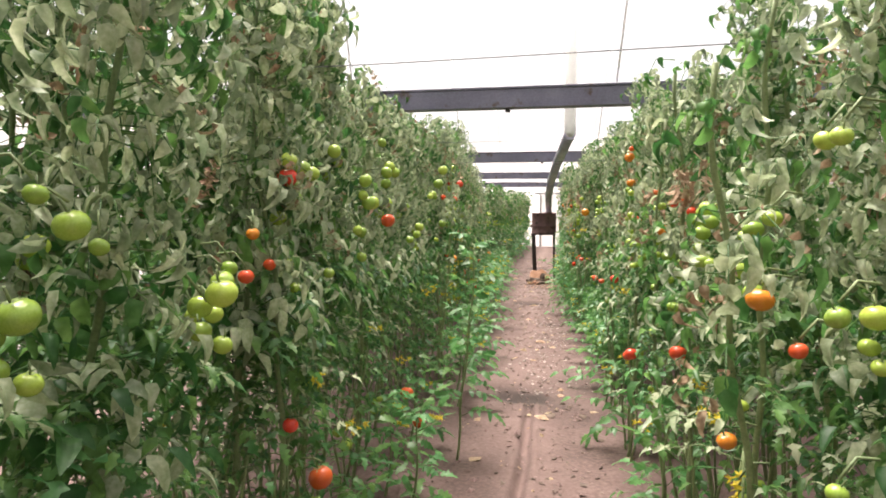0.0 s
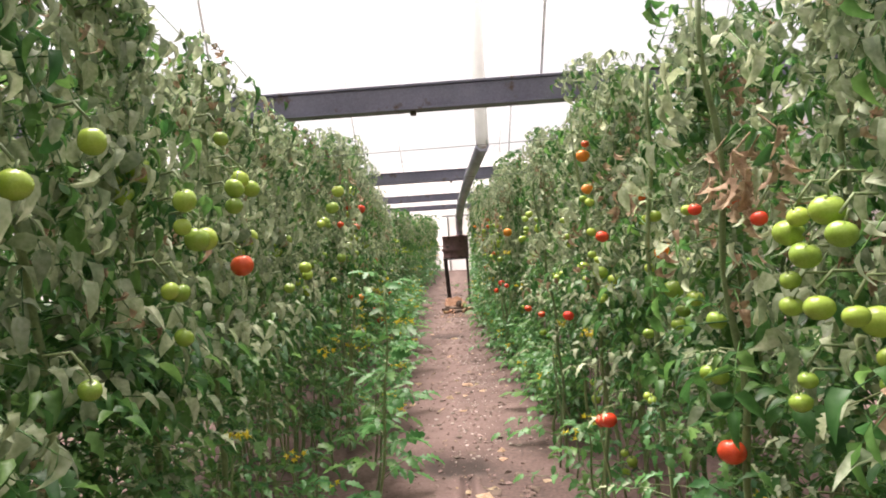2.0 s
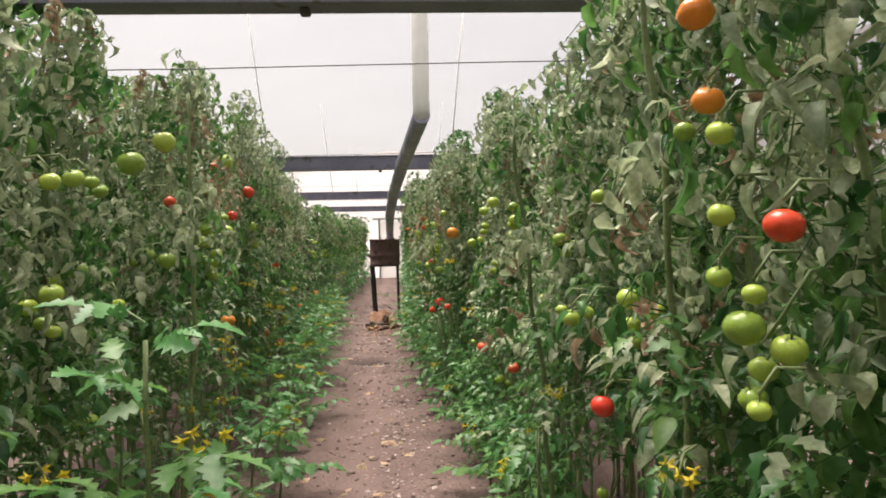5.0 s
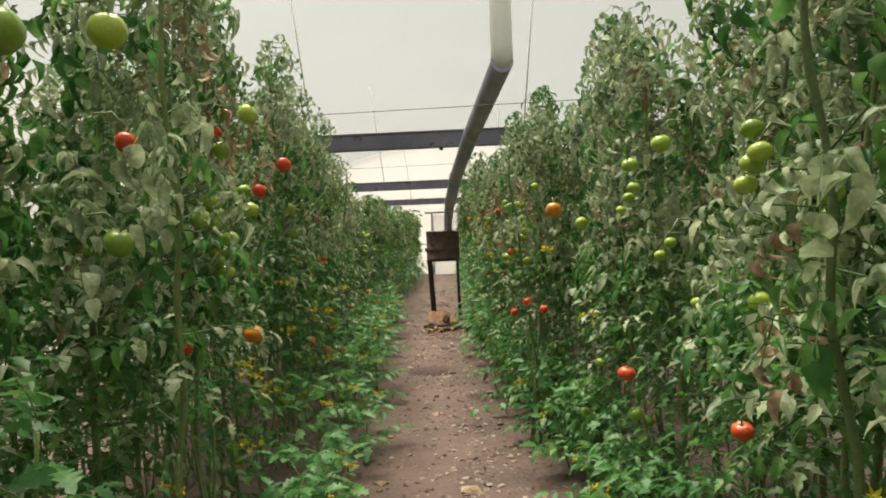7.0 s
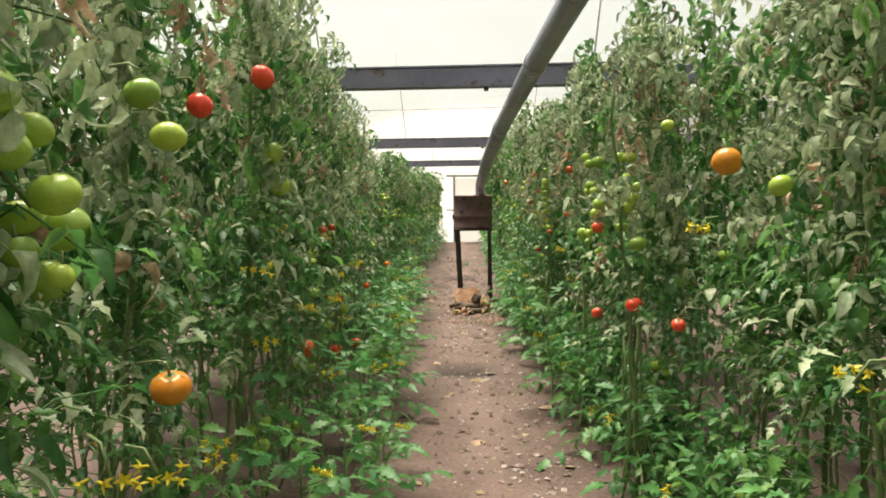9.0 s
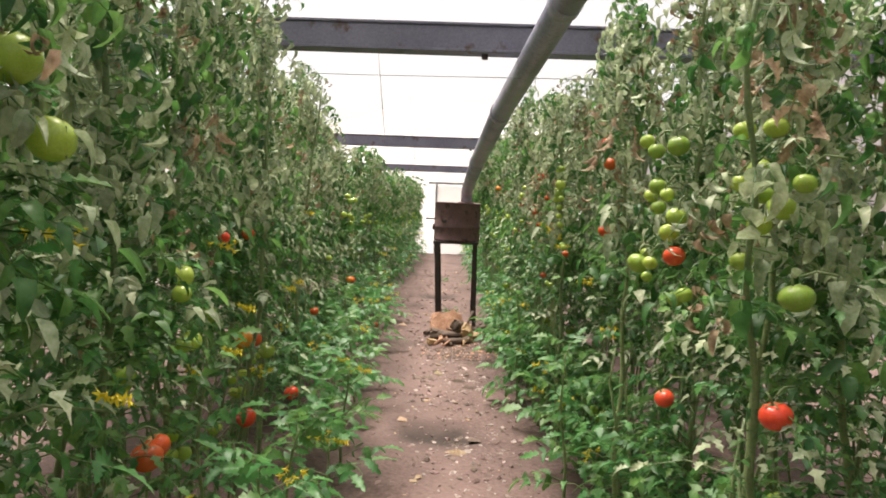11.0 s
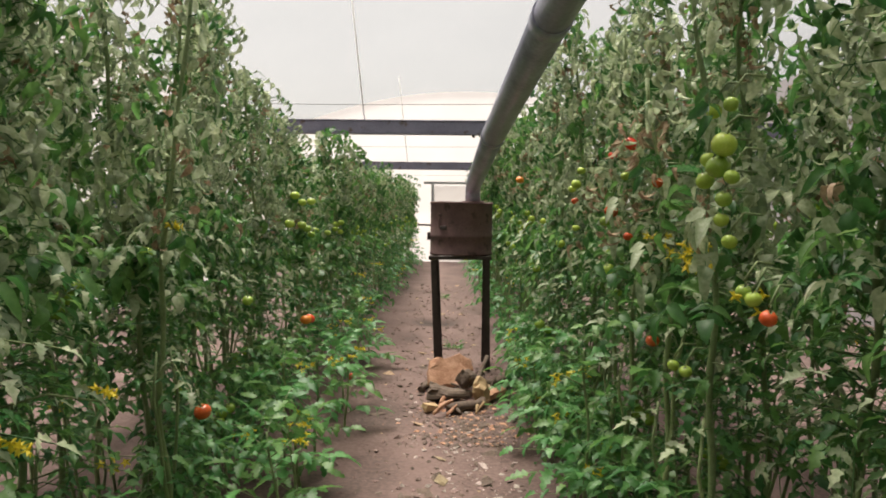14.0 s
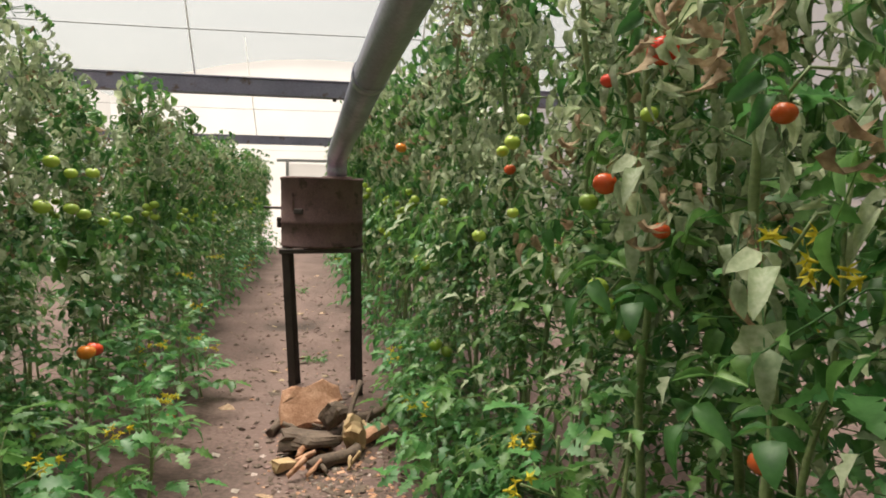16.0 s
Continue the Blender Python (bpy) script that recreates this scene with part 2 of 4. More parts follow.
def build_shell():
    mx = (X0 + X1) / 2
    # roof of film, bowed
    bm = bmesh.new()
    n = 16
    rows = []
    for i in range(n + 1):
        a = i / n
        x = X0 + (X1 - X0) * a
        z = EAVE + (RIDGE - EAVE) * math.sin(math.pi * a) ** 0.8
        rows.append([bm.verts.new((x, y, z + d)) for y, d in ((Y0 - 0.1, 0), (Y1 + 0.1, 0), (Y1 + 0.1, 0.004), (Y0 - 0.1, 0.004))])
    for p, q in zip(rows, rows[1:]):
        bm.faces.new((p[0], p[1], q[1], q[0]))
    tagged(part("ceiling", bm, FILM), "milky white plastic film roof glowing with daylight", "ceiling", kind="structure")
    for name, sx in (("wall_west", X0), ("wall_east", X1)):
        bm = bmesh.new()
        vs = [bm.verts.new(p) for p in ((sx, Y0, 0), (sx, Y1, 0), (sx, Y1, EAVE), (sx, Y0, EAVE))]
        bm.faces.new(vs)
        tagged(part(name, bm, FILM_END), "milky white plastic film side wall", "wall", kind="structure")
    for name, sy in (("wall_north", Y1), ("wall_south", Y0)):
        bm = bmesh.new()
        vs = [bm.verts.new((X0, sy, 0)), bm.verts.new((X1, sy, 0))]
        for i in range(n, -1, -1):
            a = i / n
            vs.append(bm.verts.new((X0 + (X1 - X0) * a, sy, EAVE + (RIDGE - EAVE) * math.sin(math.pi * a) ** 0.8)))
        bm.faces.new(vs)
        tagged(part(name, bm, FILM_END), "milky white plastic film end wall", "wall", kind="structure")


build_shell()
BEAMS = [-1.1, 4.32, 9.72, 15.94, 22.75]


def build_beam(y):
    """A cross beam on two posts, with two thin struts up to the roof."""
    beam = tagged(new("cross_beam"), "dark grey painted steel box beam spanning the rows", "beam", "cross beams under the roof")
    beam.location = (0.1, y, 2.44 if y < 6 else 2.37)
    bm = bmesh.new()
    box(bm, (9.0, 0.1, 0.14), pose(0, 0, 0.0875), 0.006)
    part("web", bm, BEAM, beam)
    for name, z in (("lower_flange", 0.009), ("upper_flange", 0.166)):
        bm = bmesh.new()
        box(bm, (9.0, 0.13, 0.018), pose(0, 0, z), 0.003)
        part(name, bm, BEAM, beam)
    for s in (-1, 1):
        bm = bmesh.new()
        tube(bm, [(s * 1.13, 0.04, 0.17), (s * 1.24, 0.02, 1.2), (s * 1.34, 0, 2.12)], 0.008, 8)
        part("strut", bm, PALE, beam, "thin pale strut whitened by glare from the film")
        bm = bmesh.new()
        tube(bm, [(s * 4.35, 0, -2.5), (s * 4.35, 0, 0)], 0.045, 12)
        part("post", bm, BEAM, beam)
    bm = bmesh.new()
    box(bm, (0.04, 0.04, 0.03), pose(0.25, 0, -0.015), 0.006)
    part("bolt", bm, DARKSTEEL, beam)


for _y in BEAMS:
    build_beam(_y)


def build_cross_wire(y):
    bm = bmesh.new()
    xm = middle(y)
    tube(bm, [(xm - 2 + 4 * i / 8, y + 0.03 * math.sin(i), 2.16 - 0.03 * math.sin(math.pi * i / 8) + 0.02 * i / 8) for i in range(9)], 0.0025, 4)
    tagged(part("trellis_wire", bm, WIRE), "thin dark trellis wire strung between the rows", "wire", "trellis wires over the path")


for _y in (1.2, 4.05, 6.44, 9.3, 12.3, 15.2, 18.1, 21.0):
    build_cross_wire(_y)


def build_door():
    door = tagged(new("door_1"), "closed white door in a pale grey frame in the end wall", "door", kind="structure")
    door.location = (-0.05, Y1 - 0.05, 0)
    for x in (-0.5, 0.5):
        bm = bmesh.new()
        box(bm, (0.07, 0.07, 2.15), pose(x, 0, 1.075), 0.005)
        part("jamb", bm, FRAME, door)
    bm = bmesh.new()
    box(bm, (1.5, 0.07, 0.07), pose(0, 0.001, 2.19), 0.005)
    part("head", bm, FRAME, door)
    bm = bmesh.new()
    box(bm, (0.92, 0.035, 2.08), pose(0, 0, 1.06), 0.004)
    part("leaf", bm, FILM_END, door)
    bm = bmesh.new()
    tube(bm, [(0.38, -0.03, 1.0), (0.38, -0.07, 1.0), (0.27, -0.07, 1.0)], 0.01, 8)
    part("handle", bm, DARKSTEEL, door)


build_door()

# ---- heater ----
HX, HY = 0.2, 13.56


def build_heater():
    h = tagged(new("drum_stove"), "rusty brown half oil drum stove on angle iron legs", "stove")
    h.location = (HX, HY, 0)
    z0, z1, r = 1.03, 1.495, 0.275
    bm = bmesh.new()
    prof = [(0.0, z0), (r - 0.01, z0), (r + 0.004, z0 + 0.004), (r + 0.006, z0 + 0.016), (r, z0 + 0.024), (r, z0 + 0.15), (r + 0.008, z0 + 0.165), (r, z0 + 0.18), (r, z1 - 0.024), (r + 0.006, z1 - 0.016), (r + 0.004, z1 - 0.002), (r - 0.01, z1 - 0.004), (r - 0.02, z1 - 0.012), (0.0, z1 - 0.012)]
    n = 40
    ring = []
    for rad, z in prof:
        if rad == 0:
            ring.append([bm.verts.new((0, 0, z))])
        else:
            ring.append([bm.verts.new((rad * math.cos(2 * math.pi * k / n), rad * math.sin(2 * math.pi * k / n), z + 0.004 * math.sin(4 * math.pi * k / n) * (z > 1.25))) for k in range(n)])
    for p, q in zip(ring, ring[1:]):
        for k in range(n):
            k2 = (k + 1) % n
            f = bm.faces.new([v for v in (p[k % len(p)], p[k2 % len(p)] if len(p) > 1 else None, q[k2 % len(q)] if len(q) > 1 else None, q[k % len(q)]) if v])
            f.smooth = True
    part("drum", bm, RUST, h)
    # hatch edge, latch, side hinge
    bm = bmesh.new()
    box(bm, (0.012, 0.016, 0.12), pose(-0.19, -0.203, 1.33, 0, 0, -43), 0.003)
    latch = part("latch_bar", bm, RUST, h)
    bm = bmesh.new()
    box(bm, (0.07, 0.014, 0.035), pose(-0.155, -0.23, 1.27, 0, 0, -34), 0.004)
    part("catch", bm, DARKSTEEL, h, "dark iron catch")
    bm = bmesh.new()
    box(bm, (0.03, 0.05, 0.07), pose(-0.287, -0.02, 1.19), 0.006)
    part("hinge", bm, DARKSTEEL, h)
    bm = bmesh.new()
    tube(bm, [(-0.26, 0.02, 1.285), (-0.39, 0.02, 1.29)], 0.009, 8)
    part("damper_rod", bm, DARKSTEEL, h)
    # stand
    feet = [(-0.215, -0.26), (0.27, -0.16), (-0.2, 0.24), (0.25, 0.26)]
    tops = [(-0.262, -0.25), (0.25, -0.2), (-0.25, 0.24), (0.25, 0.24)]
    for (fx, fy), (tx, ty) in zip(feet, tops):
        bm = bmesh.new()
        sx, sy = (1 if tx < 0 else -1), (1 if ty < 0 else -1)
        for wx, wy in ((0.045, 0.006), (0.006, 0.045)):
            r8 = bmesh.ops.create_cube(bm, size=1.0)["verts"]
            for v in r8:
                k = v.co.z + 0.5
                px, py = fx + (tx - fx) * k, fy + (ty - fy) * k
                v.co = (px + sx * wx * (v.co.x + 0.5), py + sy * wy * (v.co.y + 0.5), -0.03 + 1.05 * k)
        part("leg", bm, DARKSTEEL, h)
    for a, b in ((0, 1), (1, 3), (3, 2), (2, 0)):
        bm = bmesh.new()
        p, q = Vector((*tops[a], 1.012)), Vector((*tops[b], 1.012))
        d = q - p
        box(bm, (d.length + 0.03, 0.03, 0.03), Matrix.Translation((p + q) / 2) @ d.to_track_quat("X", "Z").to_matrix().to_4x4(), 0.003)
        part("rail", bm, DARKSTEEL, h)


build_heater()


def build_flue():
    p = tagged(new("stove_pipe"), "long grey sheet metal stove pipe rising to the roof", "stove pipe")
    base = Vector((HX + 0.1, HY + 0.02, 1.475))
    p.location = base
    bend = Vector((0.83, 7.02, 2.52)) - base
    top = Vector((0.84, 6.97, 4.75)) - base
    foot = Vector((0, -0.07, 0.17))
    knots = [foot.lerp(bend, k) - Vector((0.09, 0, 0.015)) * math.sin(math.pi * k) for k in (0, 0.27, 0.52, 0.77, 1)]
    bm = bmesh.new()
    tube(bm, [(0, 0, -0.01), (0, 0, 0.03)], 0.1, 24)
    part("collar", bm, RUST, p, "rusty collar")
    bm = bmesh.new()
    d = (knots[1] - knots[0]).normalized()
    tube(bm, [(0, 0, 0.02), (0, 0, 0.09), (0, -0.02, 0.14), knots[0] + d * 0.04, knots[0] + d * 0.16], 0.067, 24)
    part("elbow", bm, PIPE, p)
    for i, (a, b) in enumerate(zip(knots, knots[1:])):
        d = (b - a).normalized()
        bm = bmesh.new()
        tube(bm, [a + d * (0.1 if i == 0 else -0.02), a.lerp(b, 0.5), b + d * 0.03], 0.069 + 0.002 * (i % 2), 24)
        part("pipe_length", bm, PIPE, p)
        if i < 3:
            bm = bmesh.new()
            tube(bm, [b - d * 0.035, b + d * 0.035], 0.075, 24)
            part("joint_band", bm, PIPE, p)
    bm = bmesh.new()
    tube(bm, [bend - d * 0.02, bend + d * 0.03 + Vector((0, 0, 0.05)), bend + Vector((0, -0.05, 0.14)), top], 0.069, 24)
    part("riser", bm, PALE, p, "pale riser whitened by glare from the film")


build_flue()


# ---- fire wood heap at the foot of the stove ----
def log(name, a, b, r, mat, label, seed):
    rs = random.Random(seed)
    bm = bmesh.new()
    a, b = Vector(a), Vector(b)
    tube(bm, [a.lerp(b, k / 4) + Vector((rs.uniform(-1, 1), rs.uniform(-1, 1), rs.uniform(-.3, .6))) * r * 0.45 for k in range(5)], [r * rs.uniform(0.8, 1.1) for _ in range(5)], 9)
    for v in bm.verts:
        v.co += Vector((rs.uniform(-1, 1), rs.uniform(-1, 1), rs.uniform(-1, 1))) * r * 0.2
    tagged(part(name, bm, mat), label, "firewood", "firewood below the stove")


def slab(name, x, y, z, size, turn, tilt, mat, label, seed):
    """A split piece of wood: an uneven wedge."""
    rs = random.Random(seed)
    bm = bmesh.new()
    box(bm, size, pose(0, 0, 0))
    bmesh.ops.subdivide_edges(bm, edges=bm.edges[:], cuts=3, use_grid_fill=True)
    off = Vector((seed * 3.1, 0, 0))
    for v in bm.verts:
        n = Vector((v.co.x / size[0], v.co.y / size[1], v.co.z / size[2])) * 2
        k = 0.5 + 0.5 * (0.5 - v.co.x / size[0])
        far = max(abs(n.x), abs(n.y), abs(n.z)) / max(n.length, 0.01)
        v.co *= 0.62 + 0.38 * far
        v.co.z *= k
        lump = noise.noise_vector(v.co * 9 + off) * 0.24 + noise.noise_vector(v.co * 30 + off) * 0.1
        v.co += Vector((lump.x * size[0], lump.y * size[1], lump.z * size[2]))
    ob = part(name, bm, mat)
    ob.matrix_world = pose(x, y, z, tilt, rs.uniform(-8, 8), turn)
    tagged(ob, label, "firewood", "firewood below the stove")


slab("firewood_slab", 0.13, 12.86, 0.13, (0.33, 0.27, 0.07), 10, 52, SPLIT, "pale orange split slab leaning on the heap", 3)
slab("firewood_slab", 0.13, 12.5, 0.07, (0.3, 0.2, 0.11), -12, -12, BARK, "grey brown flat piece of firewood", 5)
slab("firewood_slab", 0.36, 12.46, 0.1, (0.1, 0.12, 0.2), -24, 32, YELLOWWOOD, "yellowish cut end of a split log", 8)
slab("firewood_slab", 0.0, 12.28, 0.035, (0.13, 0.07, 0.06), 30, 6, YELLOWWOOD, "small yellowish wood chip on the soil", 9)
slab("firewood_slab", 0.46, 12.58, 0.05, (0.2, 0.07, 0.07), 40, 10, SPLIT, "thin split of pale orange wood", 14)
slab("firewood_slab", 0.26, 12.72, 0.13, (0.17, 0.12, 0.16), 60, 40, BARK, "dark charred lump of firewood", 15)
log("firewood_log", (0.12, 12.22, 0.035), (0.38, 12.36, 0.05), 0.032, BARK, "dark bark covered log", 11)
log("firewood_log", (0.38, 12.75, 0.06), (0.76, 13.02, 0.11), 0.035, BARK, "dark bark covered branch under the leaves", 12)
log("firewood_stick", (0.3, 12.55, 0.05), (0.42, 12.85, 0.27), 0.016, BARK, "thin crooked brown stick", 13)
log("firewood_stick", (-0.1, 12.75, 0.02), (-0.02, 13.05, 0.03), 0.024, BARK, "short dark piece of bark", 16)
_fw = random.Random(44)
for _k in range(16):
    _x, _y, _a, _l = _fw.uniform(-0.05, 0.55), _fw.uniform(12.15, 12.95), _fw.uniform(0, 3.14), _fw.uniform(0.05, 0.13)
    _z = 0.02 + 0.09 * max(0.0, 1 - math.hypot(_x - 0.22, _y - 12.62) / 0.35)
    log("firewood_stick", (_x, _y, _z), (_x + _l * math.cos(_a), _y + _l * math.sin(_a), _z + _fw.uniform(0, 0.07)), _fw.uniform(0.008, 0.018), (BARK, SPLIT, BARK, YELLOWWOOD)[_k % 4], "broken splinter of firewood on the heap", 60 + _k)


# ---- clods, chips and dry leaves on the soil ----
def scatter(name, count, size, mats, label, spot, seed, flat=0.6):
    r = np.random.default_rng(seed)
    verts, faces, ids = [], [], []
    octa = np.array([(1, 0, 0), (0, 1, 0), (-1, 0, 0), (0, -1, 0), (0, 0, 1), (0, 0, -1)], float)
    tri = [(0, 1, 4), (1, 2, 4), (2, 3, 4), (3, 0, 4), (1, 0, 5), (2, 1, 5), (3, 2, 5), (0, 3, 5)]
    for _ in range(count):
        x, y = spot(r)
        s = size * (0.35 + r.random() ** 3 * 1.6)
        a = r.random() * 6.28
        v = octa * np.array([s * r.uniform(.7, 1.4), s * r.uniform(.6, 1.1), s * flat * r.uniform(.5, 1)]) + r.normal(0, s * 0.15, (6, 3))
        c, q = math.cos(a), math.sin(a)
        v = np.stack([v[:, 0] * c - v[:, 1] * q + x, v[:, 0] * q + v[:, 1] * c + y, v[:, 2] + ground_height(x, y) + s * flat * 0.35], 1)
        o = len(verts)
        verts += v.tolist()
        faces += [tuple(i + o for i in t) for t in tri]
        ids += [int(r.integers(len(mats)))] * 8
    me = bpy.data.meshes.new(name)
    me.from_pydata(verts, [], faces)
    for m in mats:
        me.materials.append(m)
    me.polygons.foreach_set("material_index", ids)
    tagged(new(name, me), label, "soil debris", kind="stuff")


def on_path(r):
    y = r.uniform(-0.5, 20)
    return middle(y) + r.normal(0.08, 0.36), y


def near_heap(r):
    y = 11.6 + abs(r.normal(0, 0.9))
    return middle(y) + 0.3 + r.normal(0, 0.22), y


scatter("soil_clods", 4200, 0.014, [CLOD], "loose crumbs of dry pinkish soil", on_path, 1)
CHIP = material("pale_chip", [(0.26, 0.2, 0.18), (0.45, 0.38, 0.34)], 0.9, 0, 20, 90, 0.3, 0.3, island=True)


def on_right(r):
    y = r.uniform(4.4, 13.5)
    return middle(y) + 0.22 + r.normal(0, 0.22), y


scatter("pale_chips", 2100, 0.013, [CHIP, CHIP, CLOD], "pale chips and small stones on the soil", on_right, 6, 0.4)
scatter("bark_chips", 2200, 0.013, [BARK, SPLIT, CLOD, BARK], "bark chips and ash round the firewood", near_heap, 2, 0.45)
scatter("stem_bits", 520, 0.032, [BARK, DRY], "dry dark leaf and stem bits on the path", on_path, 4, 0.25)

# ---- tomato plants ----
PLAIN = (np.array([0.0, 0.3, 0.68]), np.array([0.15, 1.0, 0.75]))
FINE = (np.array([0.0, 0.2, 0.45, 0.78]), np.array([0.14, 0.95, 0.92, 0.55]))
LOBED = (np.array([0.0, 0.2, 0.33, 0.54, 0.7]), np.array([0.12, 1.05, 0.5, 0.85, 0.36]))
TOOTHED = (np.array([0.0, 0.14, 0.26, 0.36, 0.5, 0.6, 0.72, 0.84]), np.array([0.1, 0.92, 0.48, 1.12, 0.54, 0.94, 0.36, 0.5]))


class Foliage:
    """Collects leaflets and their stalks, and makes one mesh of them."""

    def __init__(self):
        self.v, self.f, self.m, self.n = [], [], [], 0
        self.outline = PLAIN

    def add(self, verts, faces, mat):
        self.v.append(verts)
        self.f += [tuple(i + self.n for i in f) for f in faces]
        self.m += [mat] * len(faces)
        self.n += len(verts)

    def leaflet(self, p, d, n, length, width, curl, fold, mat):
        d = d / np.linalg.norm(d)
        s = np.cross(n, d)
        ls = np.linalg.norm(s)
        s = s / ls if ls > 1e-6 else np.array([1.0, 0, 0])
        n = np.cross(d, s)
        c = curl if abs(curl) > 0.05 else 0.05
        sway, twist = rng.normal(0, 0.14), rng.normal(0, 0.4)
        at, wide = self.outline
        k = len(at)
        al = np.append(at, 1.0)
        x = length * np.sin(c * al) / c
        z = -length * (1 - np.cos(c * al)) / c
        rows = []
        for i in range(k):
            mid = p + d * x[i] + n * z[i] + s * (sway * length * al[i] ** 2)
            w = wide[i] * width * 0.5
            jag = rng.uniform(0.75, 1.2, 2)
            f0, f1 = fold + twist * al[i], fold - twist * al[i]
            rows += [mid + s * w * jag[0] * math.cos(f0) + n * w * math.sin(f0), mid, mid - s * w * jag[1] * math.cos(f1) + n * w * math.sin(f1)]
        rows.append(p + d * x[k] + n * z[k] + s * (sway * length))
        faces = []
        for i in range(k - 1):
            a = i * 3
            faces += [(a, a + 1, a + 4, a + 3), (a + 1, a + 2, a + 5, a + 4)]
        e = 3 * k
        faces += [(e - 3, e - 2, e), (e - 2, e - 1, e)]
        self.add(np.array(rows), faces, mat)

    def stalk(self, pts, r0, r1, mat):
        pts = np.array(pts)
        n = len(pts)
        vs = []
        for i, p in enumerate(pts):
            d = pts[min(i + 1, n - 1)] - pts[max(i - 1, 0)]
            a = np.cross(d, (0.3, 0.5, 0.8))
            a /= np.linalg.norm(a) + 1e-9
            b = np.cross(d, a)
            b /= np.linalg.norm(b) + 1e-9
            r = r0 + (r1 - r0) * i / (n - 1)
            vs += [p + (a * math.cos(k * 2.094) + b * math.sin(k * 2.094)) * r for k in range(3)]
        fs = [(i * 3 + k, i * 3 + (k + 1) % 3, i * 3 + 3 + (k + 1) % 3, i * 3 + 3 + k) for i in range(n - 1) for k in range(3)]
        self.add(np.array(vs), fs, mat)

    def compound(self, p, az, el, length, droop, size, curl, fold, mat, pairs=3, stalkmat=3):
        """A tomato leaf: a drooping stalk with pairs of leaflets and one at the tip."""
        pts, d = [np.array(p, float)], el
        seg = length / 4
        for i in range(4):
            pts.append(pts[-1] + seg * np.array([math.cos(az) * math.cos(d), math.sin(az) * math.cos(d), math.sin(d)]))
            d -= droop / 4
        self.stalk(pts[::2], 0.0025, 0.0012, stalkmat)
        side = np.array([-math.sin(az), math.cos(az), 0])

        def at(t):
            k = min(int(t * 4), 3)
            q = pts[k] + (pts[k + 1] - pts[k]) * (t * 4 - k)
            w = pts[k + 1] - pts[k]
            return q, w / np.linalg.norm(w)

        for j in range(pairs):
            t = 0.36 + 0.5 * j / max(1, pairs - 1)
            q, w = at(t)
            nrm = np.cross(w, side)
            if nrm[2] < 0:
                nrm = -nrm
            for sg in (-1, 1):
                dd = w * rng.uniform(0.25, 0.6) + side * sg + rng.normal(0, 0.2, 3) - np.array([0, 0, rng.uniform(0.0, 0.45) if curl < 1.2 else rng.uniform(0.2, 1.3)])
                L = size * rng.uniform(0.65, 1.05)
                self.leaflet(q, dd, nrm + rng.normal(0, 0.3, 3), L, L * (rng.uniform(0.5, 0.68) if curl < 1.2 else rng.uniform(0.45, 0.66)), curl * rng.uniform(0.5, 1.5), fold * rng.uniform(0.3, 1.5), mat)
        q, w = at(0.999)
        nrm = np.cross(w, side)
        if nrm[2] < 0:
            nrm = -nrm
        self.leaflet(q, w + rng.normal(0, 0.15, 3), nrm + rng.normal(0, 0.2, 3), size * rng.uniform(1.0, 1.3), size * 0.68, curl, fold, mat)

    def mesh(self, name):
        me = bpy.data.meshes.new(name)
        me.from_pydata(np.concatenate(self.v).tolist(), [], self.f)
        for m in (LEAF, DUSTY_LIT, DRY, STEM, YOUNG):
            me.materials.append(m)
        me.polygons.foreach_set("material_index", self.m)
        me.shade_smooth()
        return me


def tomato_mesh(name, mat, seed):
    """A ribbed, slightly flat fruit."""
    rs = random.Random(seed)
    bm = bmesh.new()
    bmesh.ops.create_uvsphere(bm, u_segments=14, v_segments=9, radius=1.0)
    lobes, ph = rs.choice((4, 5, 6)), rs.random() * 6
    for v in bm.verts:
        a = math.atan2(v.co.y, v.co.x)
        rib = 1 + 0.035 * math.cos(lobes * a + ph) * (1 - abs(v.co.z) * 0.4)
        top = -0.22 * math.exp(-((v.co.x ** 2 + v.co.y ** 2) / 0.06)) if v.co.z > 0 else 0
        v.co = (v.co.x * rib, v.co.y * rib, v.co.z * 0.88 + top)
    for f in bm.faces:
        f.smooth = True
    me = bpy.data.meshes.new(name)
    bm.to_mesh(me)
    bm.free()
    me.materials.append(mat)
    return me


def calyx_mesh():
    bm = bmesh.new()
    c = bm.verts.new((0, 0, 0.68))
    for k in range(5):
        a = k * 1.2566
        l, r = [bm.verts.new((0.22 * math.cos(a + s), 0.22 * math.sin(a + s), 0.78)) for s in (-0.5, 0.5)]
        t = bm.verts.new((0.85 * math.cos(a), 0.85 * math.sin(a), 0.72 + 0.12 * (k % 2)))
        bm.faces.new((c, l, r))
        bm.faces.new((l, t, r))
    tube(bm, [(0, 0, 0.66), (0.05, 0, 1.1), (0.2, 0, 1.6)], 0.08, 5)
    me = bpy.data.meshes.new("calyx")
    bm.to_mesh(me)
    bm.free()
    me.materials.append(STEM)
    return me


TOMATO = {"green": [tomato_mesh("tomato", GREEN, s) for s in (1, 2, 3)], "red": [tomato_mesh("tomato", RED, s) for s in (4, 5)], "orange": [tomato_mesh("tomato", ORANGE, s) for s in (6, 7)]}
TLABEL = {"green": "unripe green tomato", "red": "ripe red tomato", "orange": "ripening orange tomato"}
CALYX = calyx_mesh()


